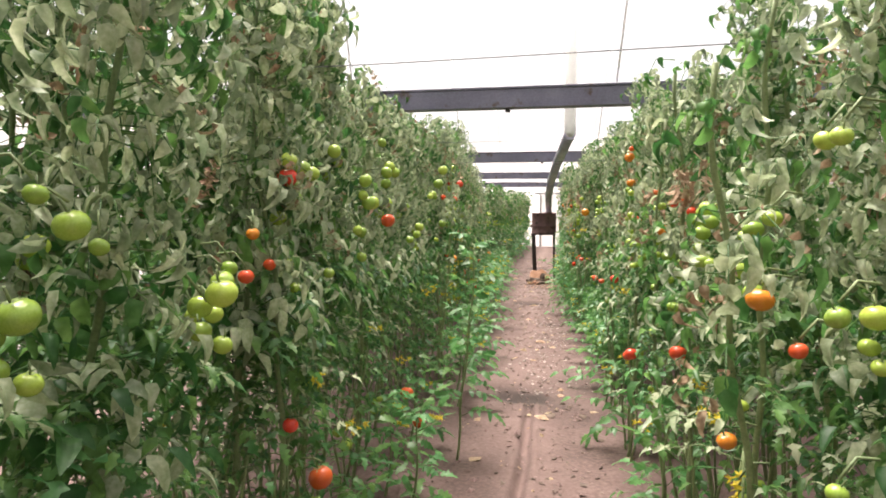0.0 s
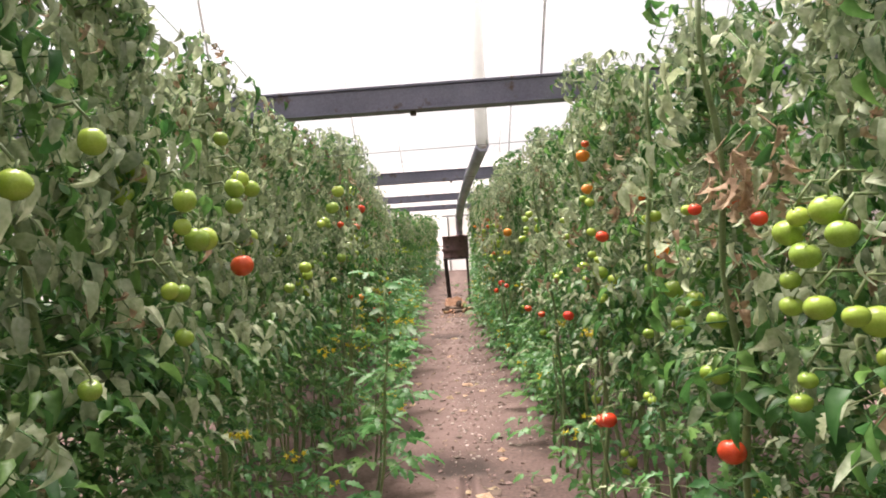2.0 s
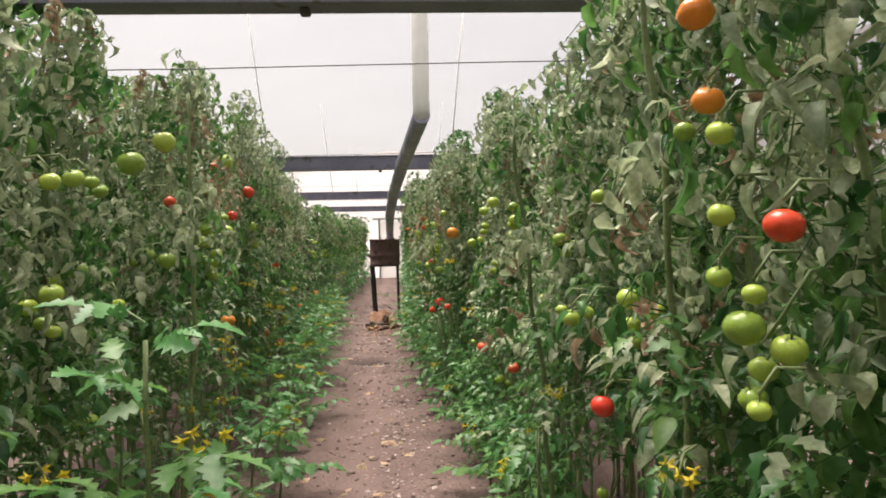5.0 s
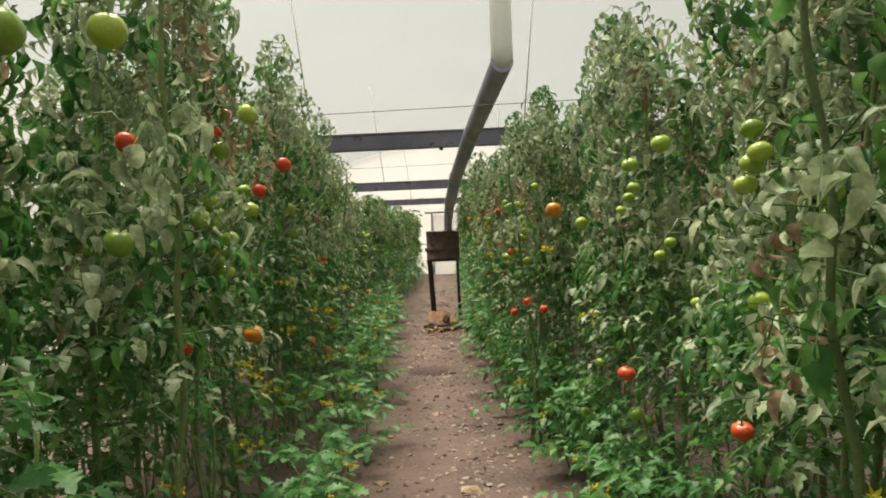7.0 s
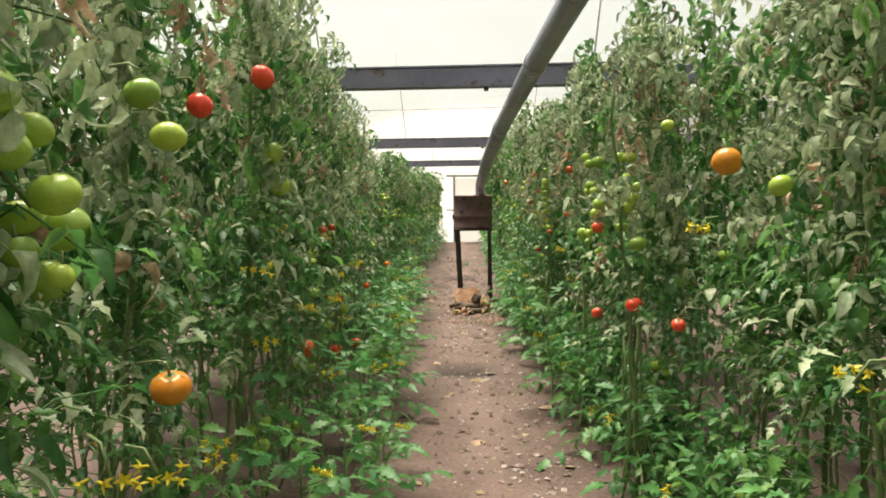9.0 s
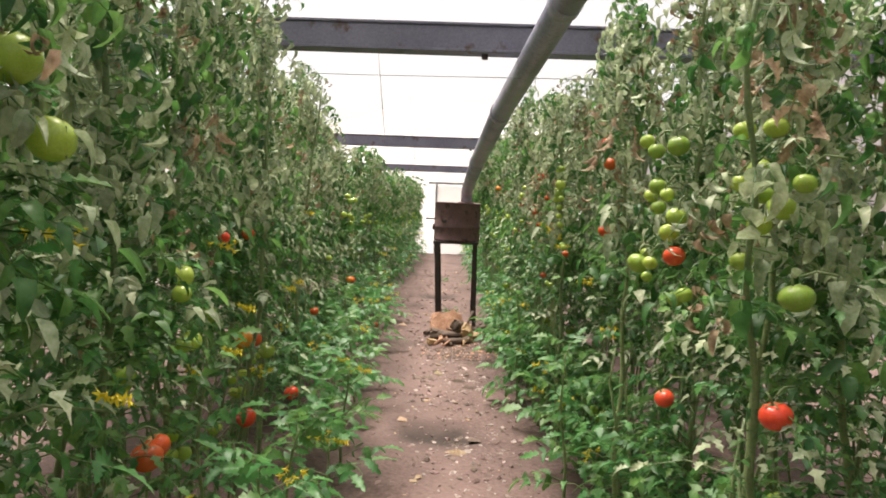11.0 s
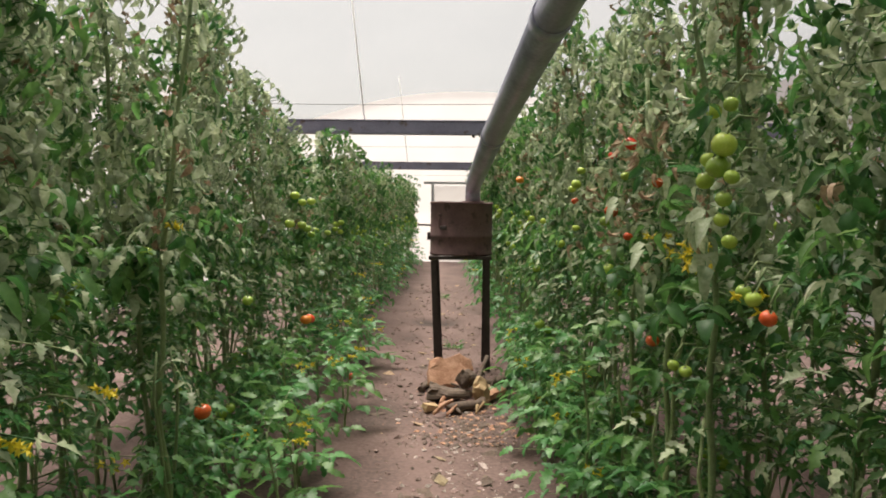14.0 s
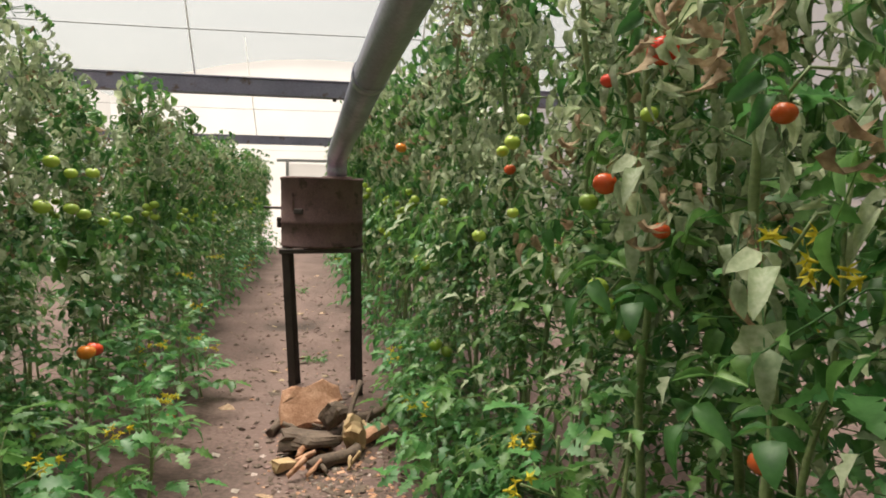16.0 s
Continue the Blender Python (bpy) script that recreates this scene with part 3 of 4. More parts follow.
def add_tomato(parent, x, y, z, r, colour, rs):
    ob = new("tomato", rs.choice(TOMATO[colour]))
    ob.parent = parent
    ob.matrix_basis = pose(x, y, z, rs.uniform(-25, 25), rs.uniform(-25, 25), rs.uniform(0, 360)) @ Matrix.Diagonal((r, r, r, 1))
    tagged(ob, TLABEL[colour])
    c = new("calyx", CALYX)
    c.parent = ob
    return ob


def flower_mesh(seed):
    """A spray of small five-petalled flowers."""
    rs = random.Random(seed)
    bm = bmesh.new()
    for _ in range(5):
        m = pose(rs.uniform(-.035, .035), rs.uniform(-.035, .035), rs.uniform(-.035, .035), rs.uniform(30, 150), 0, rs.uniform(0, 360))
        c = bm.verts.new(m @ Vector((0, 0, 0.004)))
        for k in range(5):
            a = k * 1.2566
            l, r = [bm.verts.new(m @ Vector((0.008 * math.cos(a + s), 0.008 * math.sin(a + s), 0))) for s in (-0.55, 0.55)]
            t = bm.verts.new(m @ Vector((0.018 * math.cos(a), 0.018 * math.sin(a), -0.008)))
            bm.faces.new((c, l, t))
            bm.faces.new((c, t, r))
        tube(bm, [m @ Vector((0, 0, 0)), m @ Vector((0, 0, 0.016))], [0.004, 0.002], 5)
    me = bpy.data.meshes.new("flower_spray")
    bm.to_mesh(me)
    bm.free()
    me.materials.append(YELLOW)
    return me


FLOWERS = [flower_mesh(s) for s in (1, 2, 3)]


def stem_curve(rs, height, lean=0.05):
    a, b, c = rs.uniform(0, 6), rs.uniform(0, 6), rs.uniform(-lean, lean)
    return lambda z: np.array([0.035 * math.sin(z * 2.1 + a) - 0.035 * math.sin(a) + 0.008 * math.sin(z * 13 + b) + c * z, 0.045 * math.sin(z * 1.9 + b) - 0.045 * math.sin(b) + 0.009 * math.sin(z * 11 + a), z])


def make_plant(seed, leaves, height, fruit, single, low=0.1, big=1.0, thick=1.0):
    """One tomato plant whose fruit hangs towards +x. leaves: how many compound leaves; single: how many of them are parts of their own."""
    rs = random.Random(seed)
    plant = tagged(new("tomato_plant"), "tall staked tomato plant with fruit and curled upper leaves pale with dust and glare", "tomato plant", "tomato plants in rows")
    at = stem_curve(rs, height)
    bm = bmesh.new()
    zs = [height * k / 24 for k in range(25)]
    tube(bm, [at(z) - np.array([0, 0, 0.04]) for z in zs], [thick * (0.012 - 0.006 * z / height + 0.002 * (i % 3 == 0)) for i, z in enumerate(zs)], 7)
    part("stem", bm, STEM, plant, "thick pale green stem")
    bm = bmesh.new()
    for _ in range(2):
        o, e = rs.uniform(0, 6.28), rs.uniform(0.06, 0.14)
        foot, joint = Vector((e * math.cos(o), e * math.sin(o), -0.03)), Vector(at(0.85))
        bow = Vector((rs.uniform(-.06, .06), rs.uniform(-.06, .06), 0))
        tube(bm, [foot.lerp(joint, k / 6) + bow * math.sin(k * 0.9) + Vector((rs.uniform(-.01, .01), rs.uniform(-.01, .01), 0)) * (k < 6) for k in range(7)], [0.008 - 0.0006 * k for k in range(7)], 5)
    part("side_stem", bm, STEM, plant)
    fo = Foliage()
    ones = []
    split = 0.3 + low
    for i in range(leaves):
        g = i / leaves
        if g < low:
            z, top = rs.uniform(0.1, 0.55), 0.0
            az, el = rs.uniform(-1.5, 1.5), rs.uniform(0.1, 0.9)
            length, size = rs.uniform(0.22, 0.42), rs.uniform(0.052, 0.08)
            mat = 4 if rs.random() < 0.4 else 0
        elif g < split:
            z, top = rs.uniform(0.66, 1.3), 0.0
            az = rs.choice((-1, 1)) * rs.uniform(0.35, 2.4)
            el, length, size = rs.uniform(0.0, 0.6), rs.uniform(0.16, 0.3), rs.uniform(0.038, 0.066)
            # some pale leaves here stand for highlights
            mat = 0 if rs.random() < 0.66 else (4 if rs.random() < 0.35 else 1)
        else:
            z = rs.uniform(1.1, height + 0.04)
            top = min(1.0, max(0.2, (z - 1.0) / 0.55))
            az = rs.uniform(-2.2, 2.2) if rs.random() < 0.75 else rs.uniform(0, 6.28)
            el, length, size = rs.uniform(0.0, 0.8), rs.uniform(0.13, 0.26), rs.uniform(0.048, 0.078)
            q = rs.random()
            # paler leaves towards the top: dust, and overhead glare put into the colour
            mat = 2 if q < 0.015 + 0.05 * top else (1 if q < 0.12 + (0.68 if big < 1.1 else 0.35) * top else 0)
        size *= big * (1.0 if top > 0 else 0.9)
        droop = rs.uniform(0.7, 1.5) + 1.1 * top
        curl = rs.uniform(0.3, 1.0) + top * rs.uniform(0.4, 1.6)
        fold = rs.uniform(0.15, 0.55) + top * rs.uniform(0.2, 0.9)
        if mat == 2:
            curl, fold, size = curl + 1.3, 1.0, size * 0.85
        fo.outline = PLAIN if big > 1.1 else (FINE if top > 0 else LOBED)
        tgt = fo
        if len(ones) < single and top == 0.0 and rs.random() < 0.4:
            tgt = Foliage()
            tgt.outline = TOOTHED
            ones.append(tgt)
            size, length = size * 1.08, length * 1.1
        tgt.compound(at(z), az, el, length, droop, size, curl, fold, mat, rs.choice((2, 3, 3)) if big < 1.2 else 2, 3 if top == 0.0 and tgt is not fo else 0)
    ob = new("foliage", fo.mesh("foliage"))
    ob.parent = plant
    tagged(ob, "dense curled green and greyish leaves", kind="stuff")
    for o in ones:
        ob = new("leaf", o.mesh("leaf"))
        ob.parent = plant
    for k in range(fruit):
        z = rs.uniform(0.45, 1.75)
        az = rs.uniform(-1.0, 1.0)
        base = at(z)
        reach = rs.uniform(0.1, 0.2)
        tip = base + np.array([math.cos(az) * reach, math.sin(az) * reach, -0.06])
        bm = bmesh.new()
        tube(bm, [tuple(base), tuple(base * 0.4 + tip * 0.6 + np.array([0, 0, 0.03])), tuple(tip + np.array([0, 0, -0.05]))], 0.003, 5)
        part("truss_stalk", bm, STEM, plant)
        ripe = rs.random()
        for j in range(rs.choice((1, 2, 3, 4, 4))):
            col = "green" if ripe < 0.93 or j else ("red" if ripe < 0.98 else "orange")
            a = j * 2.3 + rs.uniform(-.4, .4)
            r = rs.uniform(0.022, 0.034)
            add_tomato(plant, tip[0] + 0.032 * math.cos(a), tip[1] + 0.032 * math.sin(a), tip[2] - 0.04 - 0.032 * j + rs.uniform(-.01, .01), r, col, rs)
    for k in range(1 if fruit and rs.random() < 0.2 else 0):
        az, z = rs.uniform(-0.9, 0.9), rs.uniform(0.4, 1.2)
        p = at(z)
        ob = new("flower_spray", rs.choice(FLOWERS))
        ob.parent = plant
        ob.location = (p[0] + 0.26 * math.cos(az), p[1] + 0.26 * math.sin(az), z)
        tagged(ob, "small yellow flowers", kind="stuff")
        bm = bmesh.new()
        tube(bm, [tuple(p), (p[0] + 0.13 * math.cos(az), p[1] + 0.13 * math.sin(az), z + 0.03), tuple(ob.location)], 0.003, 5)
        part("flower_stalk", bm, STEM, plant)
    return plant


NEAR = [make_plant(100 + i, 225, 2.3 + 0.05 * (i % 3), 1, 9, (0.06, 0.02, 0.05, 0.03)[i % 4]) for i in range(6)]
BUSHY = [make_plant(120 + i, 265, 2.3 + 0.05 * (i % 3), 1, 9, 0.24) for i in range(6)]
BACK = [make_plant(200 + i, 165, 2.46, 0, 0, 0.0, 1.4) for i in range(4)]
DISTANT = [make_plant(300 + i, 140, 2.3, 1, 0, 0.07, 1.45) for i in range(4)]
BARE = [make_plant(400 + i, 40, 2.05, 0, 4, 0.04, 1.0, 0.95) for i in range(3)]


def make_shoot(seed, height):
    """A young leaning shoot with large toothed leaves and a spray of flowers."""
    rs = random.Random(seed)
    shoot = tagged(new("tomato_shoot"), "young bright green tomato shoot with large toothed leaves", "tomato plant", "young shoots at the path")
    at = stem_curve(rs, height, 0.12)
    bm = bmesh.new()
    zs = [height * k / 12 for k in range(13)]
    tube(bm, [at(z) - np.array([0, 0, 0.03]) for z in zs], [0.009 - 0.005 * z / height for z in zs], 7)
    part("stem", bm, STEM, shoot)
    n = int(9 + height * 7)
    for i in range(n):
        k = i / (n - 1)
        fo = Foliage()
        fo.outline = TOOTHED
        z = height * (0.2 + 0.8 * k)
        fo.compound(at(z), i * 2.4 + rs.uniform(-.4, .4), rs.uniform(0.2, 0.8) + 0.5 * k, rs.uniform(0.2, 0.3) * (1 - 0.5 * k), rs.uniform(0.7, 1.3), rs.uniform(0.08, 0.115) * (1 - 0.3 * k), rs.uniform(0.2, 0.7), rs.uniform(0.1, 0.4), 4 if rs.random() < 0.6 else 0, 3)
        ob = new("leaf", fo.mesh("leaf"))
        ob.parent = shoot
    p = at(height * 0.8)
    a = rs.uniform(-0.8, 0.8)
    tip = p + np.array([0.1 * math.cos(a), 0.1 * math.sin(a), 0.05])
    bm = bmesh.new()
    tube(bm, [tuple(p), tuple(tip)], 0.003, 5)
    part("flower_stalk", bm, STEM, shoot)
    ob = new("flower_spray", rs.choice(FLOWERS))
    ob.parent = shoot
    ob.location = tip
    tagged(ob, "small yellow flowers", kind="stuff")
    return shoot


FRONT = []


def reach(side, y):
    """How far a row's front stems stand from the path's middle."""
    return float(np.interp(y, (3, 6, 8, 10, 12.5, 20), (1.02, 0.98, 0.93, 0.97, 0.9, 0.86))) if side > 0 else float(np.interp(y, (2, 6, 9, 12, 14, 18, 25), (0.98, 1.15, 1.17, 1.12, 1.02, 0.84, 0.76)))


def plant_rows():
    rs = random.Random(5)
    used = set()

    def put(kind, x, y, turn, tall=1.0):
        src = rs.choice(kind)
        h = rs.uniform(0.92, 1.08) * tall
        m = pose(x, y, ground_height(x, y) - 0.01, rs.uniform(-3, 3), rs.uniform(-3, 3), turn + rs.uniform(-28, 28))
        if src not in used:
            used.add(src)
            ob = src
        else:
            ob = copy_thing(src, m)
        ob.matrix_basis = m @ Matrix.Diagonal((1, 1, h, 1))
        return ob

    for side in (-1, 1):
        turn = 180 if side > 0 else 0
        y = -1.5
        while y < 25:
            near = y < 12.6
            step = (0.3 if side < 0 and y < 1.6 else 0.42) if near else (0.48 if y < 18 else 0.6)
            tall = 1.0 if side > 0 else float(np.interp(y, (1, 4, 9.5, 11, 13.5), (1.06, 1.0, 1.04, 0.98, 0.87)))
            x = middle(y) + side * (reach(side, y) + rs.uniform(-0.06, 0.06))
            bushy = y > (9.4 if side < 0 else 4.6)
            ob = put((BUSHY if bushy else NEAR) if near else DISTANT, x, y + rs.uniform(-.06, .06), turn, tall)
            if near:
                FRONT.append((side, ob))
            put(BACK if near else DISTANT, x + side * rs.uniform(0.36, 0.46), y + 0.2 + rs.uniform(-.06, .06), turn, tall)
            y += step
        y = -2.0
        while y < 13:
            x = middle(y) + side * (2.0 + rs.uniform(-0.1, 0.1))
            put(DISTANT, x, y, turn)
            y += 0.4
    # stems that stand bare in front of the leaves
    for x, y in ((0.84, 10.34), (0.86, 9.89), (1.28, 3.07), (1.22, 4.03), (1.38, 2.04), (1.4, 1.54), (0.02, 0.66), (1.41, 0.79), (1.42, 0.41), (0.93, 8.35), (0.87, 9.58), (0.99, 7.45), (1.01, 7.26), (-0.31, 4.62), (-0.73, 8.47), (-0.82, 10.06), (-0.75, 8.89), (-0.38, 5.2), (0.82, 10.64)):
        side = 1 if x > middle(y) else -1
        put(BARE, x, y, 180 if side > 0 else 0)
    # young shoots that lean out over the path
    for k, (x, y, high) in enumerate(((0.21, 2.82, 1.42), (-0.6, 6.9, 1.6), (-0.5, 6.1, 0.75), (0.8, 9.85, 1.5), (0.7, 10.35, 0.9), (0.16, -0.1, 1.05), (-0.62, 7.9, 1.0), (1.27, 3.2, 0.6), (-0.32, 4.2, 1.1), (1.2, 4.6, 0.6), (0.16, 1.9, 0.65), (1.33, 1.9, 0.7), (-0.62, 9.2, 0.7), (0.8, 8.7, 0.8), (-0.6, 11.0, 0.7), (0.68, 11.6, 0.6), (0.7, 12.6, 0.6), *((middle(v) - 0.62 - 0.1 * math.sin(v * 11), v, 0.52 + 0.14 * math.sin(v * 5)) for v in np.arange(3.9, 14.4, 0.42)), *((middle(v) + 0.74, v, 0.38 + 0.1 * math.sin(v * 7)) for v in np.arange(4.9, 12.9, 0.6)), *((middle(v) - 0.76, v, 0.42 + 0.1 * math.sin(v * 3)) for v in np.arange(0.8, 3.6, 0.7)))):
        ob = make_shoot(500 + k, high)
        ob.matrix_basis = pose(x, y, ground_height(x, y) - 0.01, 0, 0, 180 if x > middle(y) else 0)


plant_rows()

# ---- fruit and flowers that hang at the rows' faces: colour, place, radius ----
STRETCH_A = [
    ("red", 1.41, -0.65, 1.46, 0.018),
    ("green", 1.41, -0.57, 1.58, 0.018),
    ("orange", 1.41, -0.52, 1.48, 0.018),
    ("green", 1.41, -0.47, 1.3, 0.018),
    ("green", 1.41, -0.33, 1.51, 0.018),
    ("green", 0.07, -0.25, 1.63, 0.019),
    ("green", 0.07, -0.18, 1.58, 0.03),
    ("green", 0.07, -0.12, 1.54, 0.018),
    ("flower", 0.07, -0.01, 0.96, 1.0),
    ("green", 1.41, 0.05, 1.14, 0.019),
    ("green", 1.4, 0.07, 1.73, 0.018),
    ("green", 1.41, 0.08, 1.43, 0.021),
    ("green", 1.4, 0.14, 1.73, 0.019),
    ("green", 0.06, 0.17, 1.37, 0.019),
    ("red", 1.4, 0.23, 1.34, 0.018),
    ("green", 0.06, 0.25, 1.36, 0.024),
    ("green", 0.06, 0.29, 1.43, 0.03),
]
STRETCH_B = [
    ("green", 0.05, 0.34, 1.46, 0.021),
    ("red", 0.05, 0.42, 1.43, 0.021),
    ("green", 1.4, 0.43, 1.59, 0.022),
    ("orange", 0.05, 0.46, 1.54, 0.018),
    ("orange", 1.4, 0.5, 1.4, 0.032),
    ("red", 0.05, 0.55, 1.45, 0.018),
    ("green", 1.4, 0.56, 1.41, 0.025),
    ("green", 1.4, 0.58, 1.56, 0.025),
    ("green", 1.4, 0.63, 1.11, 0.018),
    ("flower", 1.4, 0.64, 0.91, 1.0),
    ("green", 1.4, 0.66, 1.54, 0.018),
    ("red", 0.05, 0.67, 0.95, 0.025),
    ("green", 0.05, 0.68, 1.75, 0.025),
    ("red", 0.04, 0.69, 1.7, 0.031),
    ("green", 0.05, 0.69, 1.44, 0.021),
    ("orange", 1.39, 0.73, 0.98, 0.027),
    ("green", 0.04, 0.74, 1.36, 0.019),
]
STRETCH_C = [
    ("green", 0.04, 0.79, 1.73, 0.029),
    ("flower", 0.04, 0.82, 1.06, 1.0),
    ("green", 0.04, 0.87, 1.72, 0.026),
    ("red", 0.04, 0.92, 0.68, 0.043),
    ("flower", 1.39, 0.97, 0.95, 1.0),
    ("green", 0.04, 1.01, 1.38, 0.02),
    ("green", 1.39, 1.01, 1.44, 0.021),
    ("flower", 1.39, 1.02, 0.93, 1.0),
    ("green", 1.39, 1.04, 1.57, 0.026),
    ("green", 0.04, 1.07, 1.81, 0.025),
    ("green", 1.39, 1.08, 1.61, 0.03),
    ("green", 1.39, 1.12, 1.44, 0.026),
    ("green", 1.39, 1.16, 1.53, 0.028),
    ("green", 1.39, 1.17, 1.3, 0.018),
    ("green", 1.39, 1.18, 1.6, 0.021),
    ("green", 1.39, 1.2, 1.25, 0.021),
    ("green", 1.39, 1.22, 1.57, 0.029),
]
STRETCH_D = [
    ("green", 1.39, 1.22, 1.48, 0.02),
    ("green", 1.39, 1.22, 1.43, 0.022),
    ("dry", 1.38, 1.3, 1.75, 1.0),
    ("green", 0.04, 1.31, 1.52, 0.02),
    ("red", 1.38, 1.32, 1.6, 0.018),
    ("dry", 1.38, 1.34, 1.72, 1.0),
    ("green", 0.04, 1.36, 1.41, 0.021),
    ("green", 0.04, 1.36, 1.51, 0.021),
    ("green", 0.04, 1.41, 1.72, 0.028),
    ("green", 0.03, 1.41, 1.66, 0.021),
    ("dry", 1.38, 1.43, 1.69, 1.0),
    ("red", 1.38, 1.46, 1.64, 0.018),
    ("dry", 1.38, 1.46, 1.73, 1.0),
    ("green", 0.03, 1.48, 1.63, 0.031),
    ("green", 0.03, 1.53, 1.63, 0.03),
    ("red", 1.38, 1.53, 1.04, 0.034),
    ("green", 1.38, 1.59, 1.35, 0.025),
]
STRETCH_E = [
    ("green", 1.38, 1.59, 1.21, 0.025),
    ("green", 1.37, 1.63, 1.21, 0.025),
    ("green", 0.03, 1.67, 1.9, 0.021),
    ("red", 1.37, 1.68, 1.63, 0.018),
    ("green", 0.03, 1.73, 1.72, 0.025),
    ("green", 1.37, 1.74, 1.63, 0.018),
    ("green", 0.03, 1.74, 1.77, 0.028),
    ("red", 0.03, 1.76, 1.55, 0.033),
    ("green", 0.03, 1.79, 1.8, 0.027),
    ("green", 0.02, 1.9, 1.78, 0.028),
    ("orange", 1.37, 1.98, 1.51, 0.03),
    ("green", 1.37, 2.07, 1.62, 0.023),
    ("flower", 0.0, 2.08, 0.54, 1.0),
    ("green", 1.36, 2.09, 1.39, 0.018),
    ("green", 1.36, 2.12, 1.45, 0.019),
    ("green", 1.36, 2.17, 0.99, 0.018),
    ("green", 1.36, 2.18, 1.61, 0.02),
]
STRETCH_F = [
    ("green", 1.36, 2.18, 1.22, 0.021),
    ("red", 1.36, 2.19, 1.69, 0.018),
    ("green", 1.36, 2.23, 0.99, 0.018),
    ("red", -0.02, 2.28, 0.58, 0.037),
    ("dry", 1.35, 2.32, 1.72, 1.0),
    ("green", -0.03, 2.38, 1.43, 0.022),
    ("dry", 1.34, 2.38, 1.73, 1.0),
    ("red", 1.31, 2.66, 1.55, 0.028),
    ("red", 1.3, 2.69, 0.77, 0.038),
    ("green", 1.3, 2.71, 1.28, 0.018),
    ("green", 1.3, 2.72, 1.45, 0.018),
    ("green", -0.07, 2.76, 1.49, 0.03),
    ("red", 1.29, 2.78, 0.74, 0.032),
    ("green", 1.29, 2.8, 1.7, 0.022),
    ("green", 1.29, 2.8, 1.57, 0.022),
    ("red", -0.08, 2.8, 0.24, 0.044),
    ("green", 1.29, 2.81, 1.47, 0.02),
]
STRETCH_G = [
    ("orange", 1.29, 2.84, 1.76, 0.027),
    ("red", 1.29, 2.84, 1.96, 0.018),
    ("orange", 1.28, 2.86, 1.91, 0.031),
    ("green", 1.28, 2.91, 1.72, 0.02),
    ("flower", 1.27, 2.94, 1.08, 1.0),
    ("red", 1.23, 3.26, 1.14, 0.029),
    ("green", 1.23, 3.27, 1.63, 0.018),
    ("flower", -0.13, 3.28, 1.0, 1.0),
    ("green", -0.13, 3.32, 1.69, 0.024),
    ("green", 1.22, 3.35, 1.35, 0.018),
    ("green", -0.15, 3.46, 1.71, 0.026),
    ("green", 1.21, 3.47, 1.32, 0.025),
    ("green", 1.21, 3.57, 1.33, 0.018),
    ("green", -0.16, 3.57, 1.71, 0.021),
    ("green", -0.17, 3.64, 1.69, 0.022),
    ("green", -0.18, 3.75, 1.36, 0.019),
    ("green", -0.2, 3.91, 1.8, 0.044),
]
STRETCH_H = [
    ("green", 1.19, 4.25, 1.6, 0.025),
    ("green", 1.19, 4.28, 1.65, 0.025),
    ("green", 1.19, 4.29, 1.58, 0.025),
    ("green", -0.25, 4.32, 1.93, 0.043),
    ("green", 1.19, 4.32, 1.54, 0.025),
    ("green", -0.26, 4.34, 1.47, 0.033),
    ("red", 1.19, 4.37, 1.0, 0.025),
    ("red", -0.26, 4.39, 1.7, 0.025),
    ("flower", -0.29, 4.6, 0.79, 1.0),
    ("red", -0.3, 4.74, 1.16, 0.018),
    ("green", 1.18, 4.79, 1.41, 0.018),
    ("green", 1.18, 4.85, 1.7, 0.029),
    ("green", 1.18, 4.89, 1.37, 0.018),
    ("dry", -0.33, 4.95, 2.12, 1.0),
    ("green", -0.34, 4.98, 1.54, 0.033),
    ("green", 1.17, 5.12, 1.59, 0.023),
    ("green", -0.36, 5.13, 1.6, 0.035),
]
STRETCH_I = [
    ("green", -0.36, 5.15, 1.53, 0.032),
    ("green", 1.17, 5.16, 1.67, 0.029),
    ("red", -0.36, 5.18, 1.85, 0.024),
    ("green", 1.17, 5.19, 1.56, 0.022),
    ("green", -0.37, 5.22, 1.56, 0.027),
    ("green", -0.37, 5.23, 1.35, 0.034),
    ("dry", -0.37, 5.24, 1.92, 1.0),
    ("green", 1.16, 5.26, 1.52, 0.018),
    ("red", 1.16, 5.26, 0.93, 0.032),
    ("green", -0.37, 5.27, 1.8, 0.037),
    ("dry", -0.37, 5.27, 1.81, 1.0),
    ("green", -0.38, 5.29, 1.42, 0.038),
    ("red", -0.39, 5.37, 1.95, 0.023),
    ("flower", -0.38, 5.37, 1.0, 1.0),
    ("flower", -0.41, 5.56, 0.6, 1.0),
    ("flower", -0.41, 5.58, 0.91, 1.0),
    ("green", -0.41, 5.59, 1.67, 0.036),
]
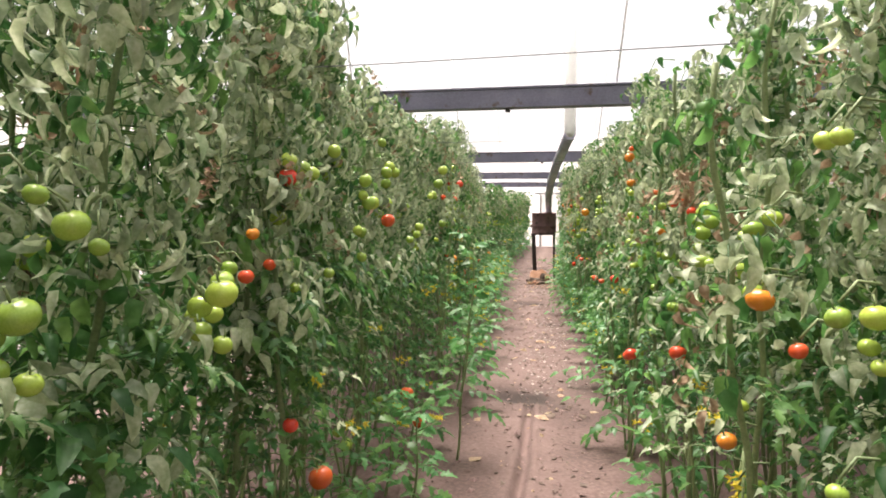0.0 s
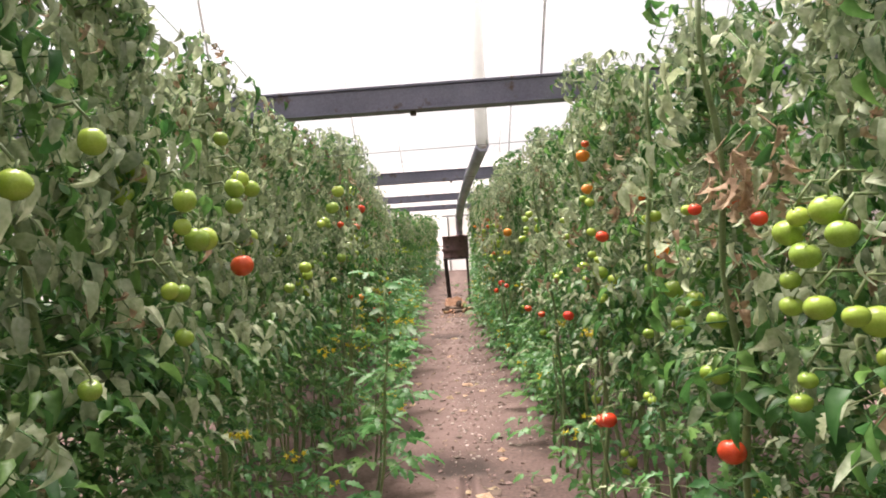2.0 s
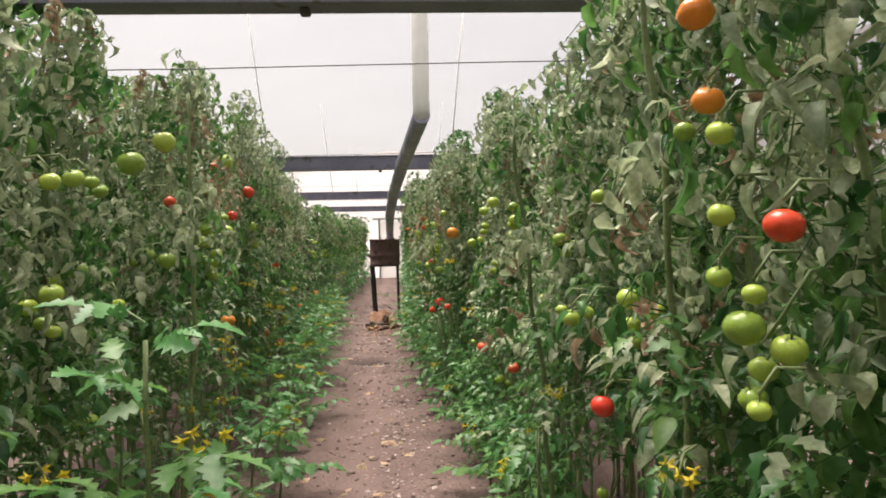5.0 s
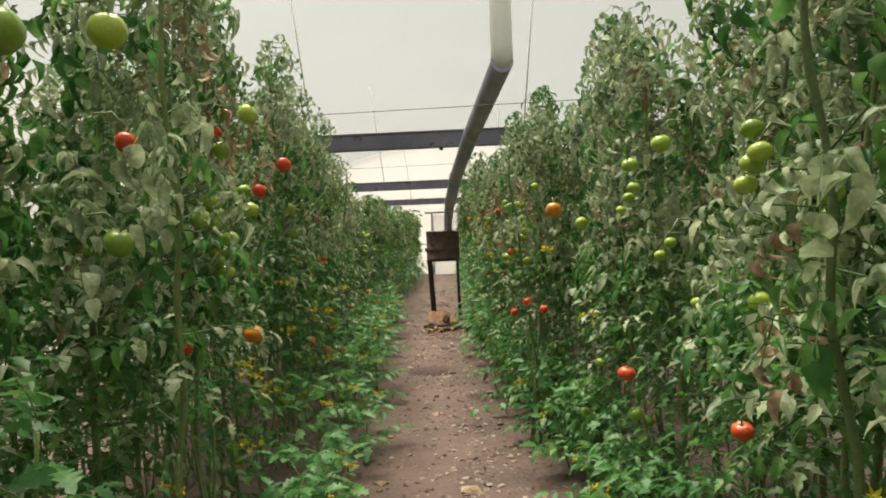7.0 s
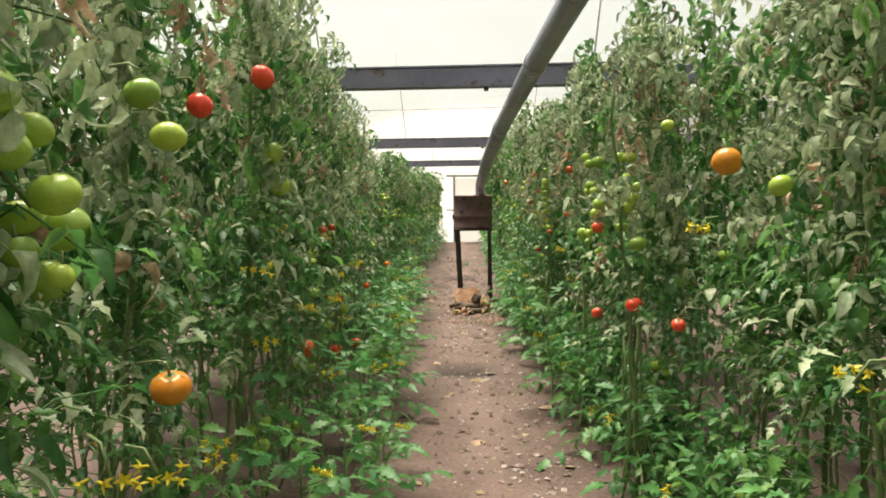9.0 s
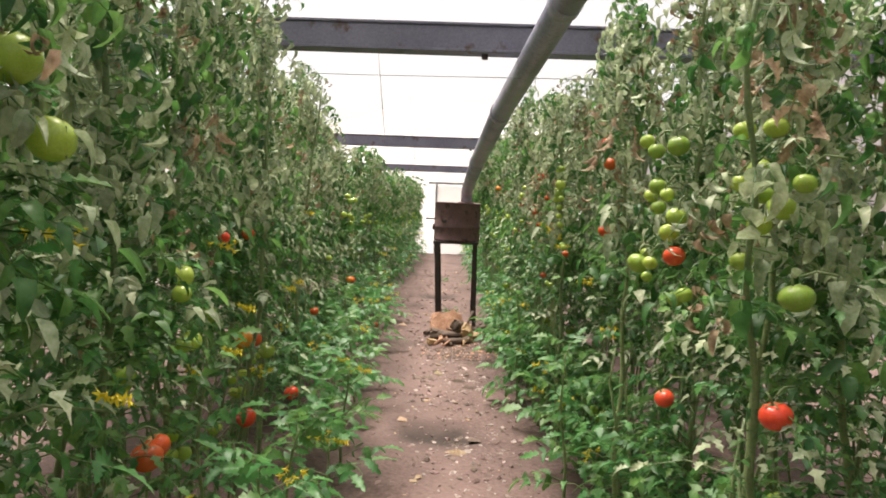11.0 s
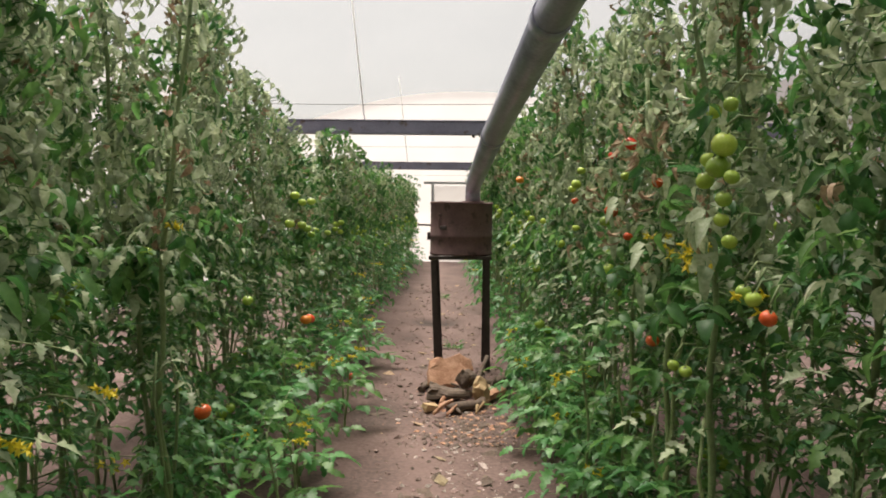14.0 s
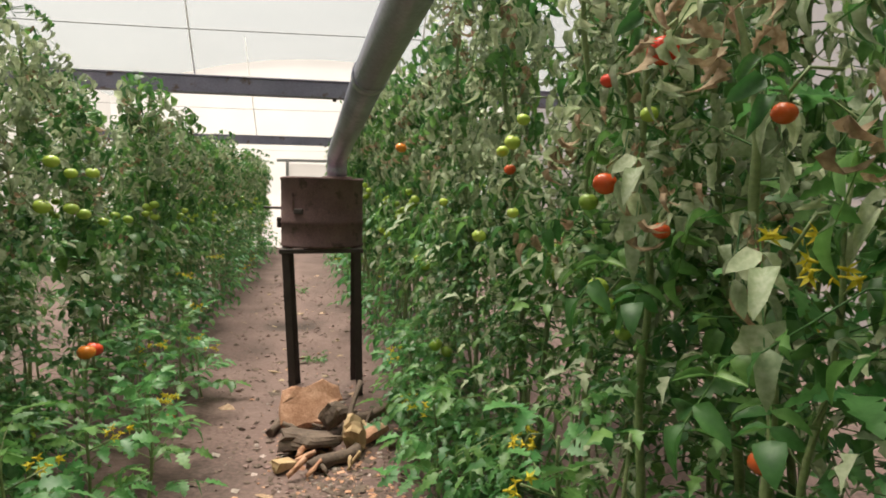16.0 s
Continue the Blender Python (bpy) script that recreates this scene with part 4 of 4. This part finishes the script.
STRETCH_J = [
    ("green", 1.14, 5.61, 0.9, 0.018),
    ("orange", -0.42, 5.67, 1.06, 0.044),
    ("green", -0.43, 5.73, 1.6, 0.038),
    ("flower", 1.12, 5.73, 1.06, 1.0),
    ("green", -0.44, 5.78, 2.03, 0.044),
    ("red", -0.46, 5.96, 1.7, 0.033),
    ("dry", -0.46, 6.0, 2.04, 1.0),
    ("dry", -0.48, 6.13, 1.85, 1.0),
    ("orange", 1.07, 6.32, 1.56, 0.044),
    ("flower", -0.52, 6.5, 1.23, 1.0),
    ("flower", 1.05, 6.51, 1.33, 1.0),
    ("flower", -0.53, 6.63, 0.92, 1.0),
    ("red", -0.53, 6.65, 1.9, 0.044),
    ("red", 1.04, 6.65, 1.0, 0.025),
    ("green", -0.55, 6.79, 1.64, 0.044),
    ("green", 1.03, 6.79, 1.72, 0.025),
    ("green", -0.56, 6.9, 1.52, 0.044),
]
STRETCH_K = [
    ("green", 1.0, 7.09, 1.5, 0.025),
    ("green", 1.0, 7.09, 1.26, 0.036),
    ("red", 1.0, 7.14, 0.99, 0.037),
    ("dry", 1.0, 7.15, 1.68, 1.0),
    ("green", 1.0, 7.18, 1.45, 0.032),
    ("green", 0.99, 7.21, 1.63, 0.028),
    ("green", 0.99, 7.25, 1.48, 0.025),
    ("green", 0.99, 7.26, 1.41, 0.03),
    ("green", 0.99, 7.28, 1.54, 0.029),
    ("dry", 0.99, 7.3, 1.8, 1.0),
    ("green", 0.98, 7.32, 1.32, 0.028),
    ("green", 0.98, 7.35, 1.64, 0.028),
    ("green", 0.98, 7.35, 1.51, 0.025),
    ("red", -0.61, 7.37, 0.73, 0.042),
    ("red", -0.62, 7.45, 0.73, 0.036),
    ("green", 0.96, 7.64, 1.19, 0.026),
    ("green", -0.64, 7.64, 1.13, 0.029),
]
STRETCH_L = [
    ("green", -0.64, 7.66, 0.97, 0.027),
    ("green", -0.65, 7.67, 1.18, 0.034),
    ("green", 0.95, 7.69, 1.17, 0.025),
    ("green", 0.95, 7.72, 1.42, 0.033),
    ("red", 0.95, 7.72, 1.3, 0.034),
    ("red", 0.95, 7.73, 0.85, 0.031),
    ("green", 0.95, 7.74, 1.64, 0.034),
    ("green", -0.66, 7.76, 0.96, 0.034),
    ("green", 0.95, 7.78, 1.37, 0.033),
    ("green", 0.94, 7.79, 1.49, 0.024),
    ("flower", -0.66, 7.79, 0.82, 1.0),
    ("green", 0.94, 7.87, 1.45, 0.026),
    ("green", 0.94, 7.89, 1.52, 0.03),
    ("dry", -0.67, 7.91, 1.68, 1.0),
    ("green", 0.94, 7.93, 1.64, 0.029),
    ("green", 0.94, 7.93, 1.26, 0.025),
    ("green", -0.68, 7.95, 1.01, 0.03),
]
STRETCH_M = [
    ("green", 0.94, 7.96, 1.49, 0.025),
    ("green", 0.94, 7.96, 1.21, 0.02),
    ("green", 0.93, 8.01, 1.68, 0.028),
    ("green", 0.93, 8.04, 1.25, 0.038),
    ("flower", -0.68, 8.07, 1.26, 1.0),
    ("red", -0.69, 8.11, 1.28, 0.024),
    ("dry", 0.91, 8.27, 1.77, 1.0),
    ("flower", 0.91, 8.33, 0.93, 1.0),
    ("orange", -0.71, 8.4, 0.83, 0.043),
    ("red", 0.9, 8.43, 1.63, 0.027),
    ("red", -0.71, 8.44, 1.28, 0.028),
    ("red", -0.71, 8.46, 0.47, 0.044),
    ("red", 0.9, 8.47, 1.35, 0.027),
    ("dry", 0.9, 8.49, 1.7, 1.0),
    ("red", 0.9, 8.5, 1.72, 0.027),
    ("red", -0.71, 8.55, 0.8, 0.035),
    ("dry", 0.89, 8.68, 1.89, 1.0),
]
STRETCH_N = [
    ("flower", 0.88, 8.75, 1.08, 1.0),
    ("green", -0.73, 8.81, 0.69, 0.041),
    ("red", 0.86, 9.19, 1.2, 0.018),
    ("green", 0.86, 9.26, 1.23, 0.018),
    ("flower", 0.86, 9.28, 1.21, 1.0),
    ("green", 0.86, 9.31, 1.24, 0.018),
    ("green", 0.85, 9.37, 1.35, 0.018),
    ("green", 0.85, 9.37, 1.5, 0.018),
    ("green", 0.85, 9.39, 1.67, 0.018),
    ("green", 0.85, 9.41, 1.45, 0.02),
    ("green", 0.85, 9.42, 1.58, 0.031),
    ("green", 0.85, 9.42, 1.4, 0.018),
    ("red", -0.77, 9.44, 0.29, 0.044),
    ("green", 0.85, 9.45, 1.53, 0.03),
    ("green", 0.85, 9.49, 1.67, 0.02),
    ("green", 0.85, 9.51, 1.55, 0.021),
    ("green", 0.85, 9.53, 1.5, 0.024),
]
STRETCH_O = [
    ("flower", 0.85, 9.57, 1.25, 1.0),
    ("flower", 0.85, 9.58, 1.33, 1.0),
    ("green", 0.85, 9.62, 0.98, 0.018),
    ("green", 0.84, 9.69, 0.98, 0.018),
    ("flower", 0.84, 9.86, 1.32, 1.0),
    ("red", 0.84, 9.89, 1.01, 0.022),
    ("red", 0.84, 9.89, 1.51, 0.018),
    ("flower", -0.8, 9.95, 1.33, 1.0),
    ("dry", 0.84, 9.96, 1.68, 1.0),
    ("dry", 0.83, 10.16, 1.74, 1.0),
    ("red", -0.81, 10.17, 0.66, 0.032),
    ("red", 0.83, 10.18, 1.33, 0.018),
    ("red", 0.83, 10.2, 1.66, 0.03),
    ("orange", 0.83, 10.2, 1.66, 0.027),
    ("green", 0.83, 10.24, 1.55, 0.018),
    ("green", 0.83, 10.31, 1.11, 0.018),
    ("green", 0.82, 10.37, 1.16, 0.018),
]
STRETCH_P = [
    ("red", 0.82, 10.4, 1.42, 0.028),
    ("red", 0.82, 10.4, 1.64, 0.018),
    ("green", 0.82, 10.42, 1.19, 0.025),
    ("green", 0.81, 10.46, 1.38, 0.023),
    ("flower", -0.84, 10.7, 0.39, 1.0),
    ("green", -0.84, 10.77, 0.99, 0.025),
    ("flower", 0.79, 10.83, 0.65, 1.0),
    ("green", 0.79, 10.88, 1.61, 0.02),
    ("green", 0.78, 10.93, 1.34, 0.018),
    ("green", 0.78, 10.95, 1.55, 0.025),
    ("red", 0.78, 10.97, 1.47, 0.018),
    ("green", 0.78, 11.05, 1.53, 0.02),
    ("green", 0.76, 11.25, 1.25, 0.025),
    ("green", 0.73, 11.74, 1.36, 0.019),
    ("green", -0.9, 11.86, 1.5, 0.031),
    ("green", -0.91, 12.08, 1.31, 0.031),
    ("green", -0.91, 12.09, 1.46, 0.029),
]
STRETCH_Q = [
    ("orange", -0.92, 12.23, 0.65, 0.041),
    ("green", -0.92, 12.26, 1.28, 0.031),
    ("red", -0.92, 12.33, 0.64, 0.041),
    ("flower", 0.69, 12.35, 0.33, 1.0),
    ("green", -0.92, 12.39, 1.47, 0.032),
    ("orange", 0.69, 12.82, 1.66, 0.033),
    ("green", -0.91, 12.91, 1.23, 0.028),
]


def dry_leaf(seed):
    fo = Foliage()
    fo.outline = TOOTHED
    for k in range(2):
        fo.compound((0, 0, -0.04 * k), seed + k * 2.6, -0.6, 0.13, 1.4, 0.075, 1.6, 1.0, 2, 2, 2)
    return fo.mesh("dry_leaf")


DRY_LEAVES = [dry_leaf(k) for k in range(3)]


def hang(colour, x, y, z, r, rs):
    """One fruit or flower spray on a stalk from the nearest plant of its row."""
    side = 1 if x > middle(y) else -1
    x -= side * 0.045
    plant = min((o for s, o in FRONT if s == side), key=lambda o: abs(o.matrix_basis.translation.y - y))
    back = plant.matrix_basis.inverted()
    p = back @ Vector((x, y, z))
    inward = Vector((-p.x, -p.y, 0)).normalized()
    root = p + inward * 0.07 + Vector((0, 0, 0.06))
    bm = bmesh.new()
    if colour == "dry":
        bm.free()
        ob = new("dry_leaf", rs.choice(DRY_LEAVES))
        ob.parent = plant
        ob.matrix_basis = Matrix.Translation(p) @ pose(0, 0, 0.06, 0, 0, rs.uniform(0, 360))
        tagged(ob, "withered tan leaf hanging limp")
        return
    if colour == "flower":
        tube(bm, [root, root.lerp(p, 0.6) + Vector((0, 0, 0.03)), p], 0.003, 5)
        part("flower_stalk", bm, STEM, plant)
        ob = new("flower_spray", rs.choice(FLOWERS))
        ob.parent = plant
        ob.location = p
        tagged(ob, "small yellow flowers", kind="stuff")
        return
    tube(bm, [root, root.lerp(p, 0.6) + Vector((0, 0, 0.04)), p + Vector((0, 0, r * 1.3))], 0.003, 5)
    part("truss_stalk", bm, STEM, plant)
    add_tomato(plant, p.x, p.y, p.z, r, colour, rs)


fallen = new("fallen_tomato", TOMATO["red"][0])
fallen.matrix_basis = pose(-0.7, 13.05, ground_height(-0.7, 13.05) + 0.024, 70, 20, 10) @ Matrix.Diagonal((0.03, 0.03, 0.03, 1))
tagged(fallen, "ripe red tomato fallen on the bare soil", "tomato")
_cx = new("calyx", CALYX)
_cx.parent = fallen


def weed(x, y, high, seed):
    """A low tuft of narrow leaves."""
    tuft = tagged(new("weed_tuft"), "small green weed tuft growing on the path", "weed")
    tuft.location = (x, y, ground_height(x, y))
    rs = random.Random(seed)
    for _ in range(12):
        fo = Foliage()
        fo.outline = LOBED
        fo.compound((rs.uniform(-.05, .05), rs.uniform(-.05, .05), 0), rs.uniform(0, 6.28), rs.uniform(0.5, 1.3), high * rs.uniform(0.7, 1.2), 1.2, 0.04, 0.6, 0.3, 0, 2, 0)
        ob = new("leaf", fo.mesh("leaf"))
        ob.parent = tuft


weed(0.16, 14.4, 0.11, 71)
weed(0.62, 12.85, 0.16, 72)
weed(-0.05, 18.2, 0.12, 73)

_rs = random.Random(21)
for _stretch in (STRETCH_A, STRETCH_B, STRETCH_C, STRETCH_D, STRETCH_E, STRETCH_F, STRETCH_G, STRETCH_H, STRETCH_I, STRETCH_J, STRETCH_K, STRETCH_L, STRETCH_M, STRETCH_N, STRETCH_O, STRETCH_P, STRETCH_Q):
    for _mark in _stretch:
        hang(*_mark, _rs)
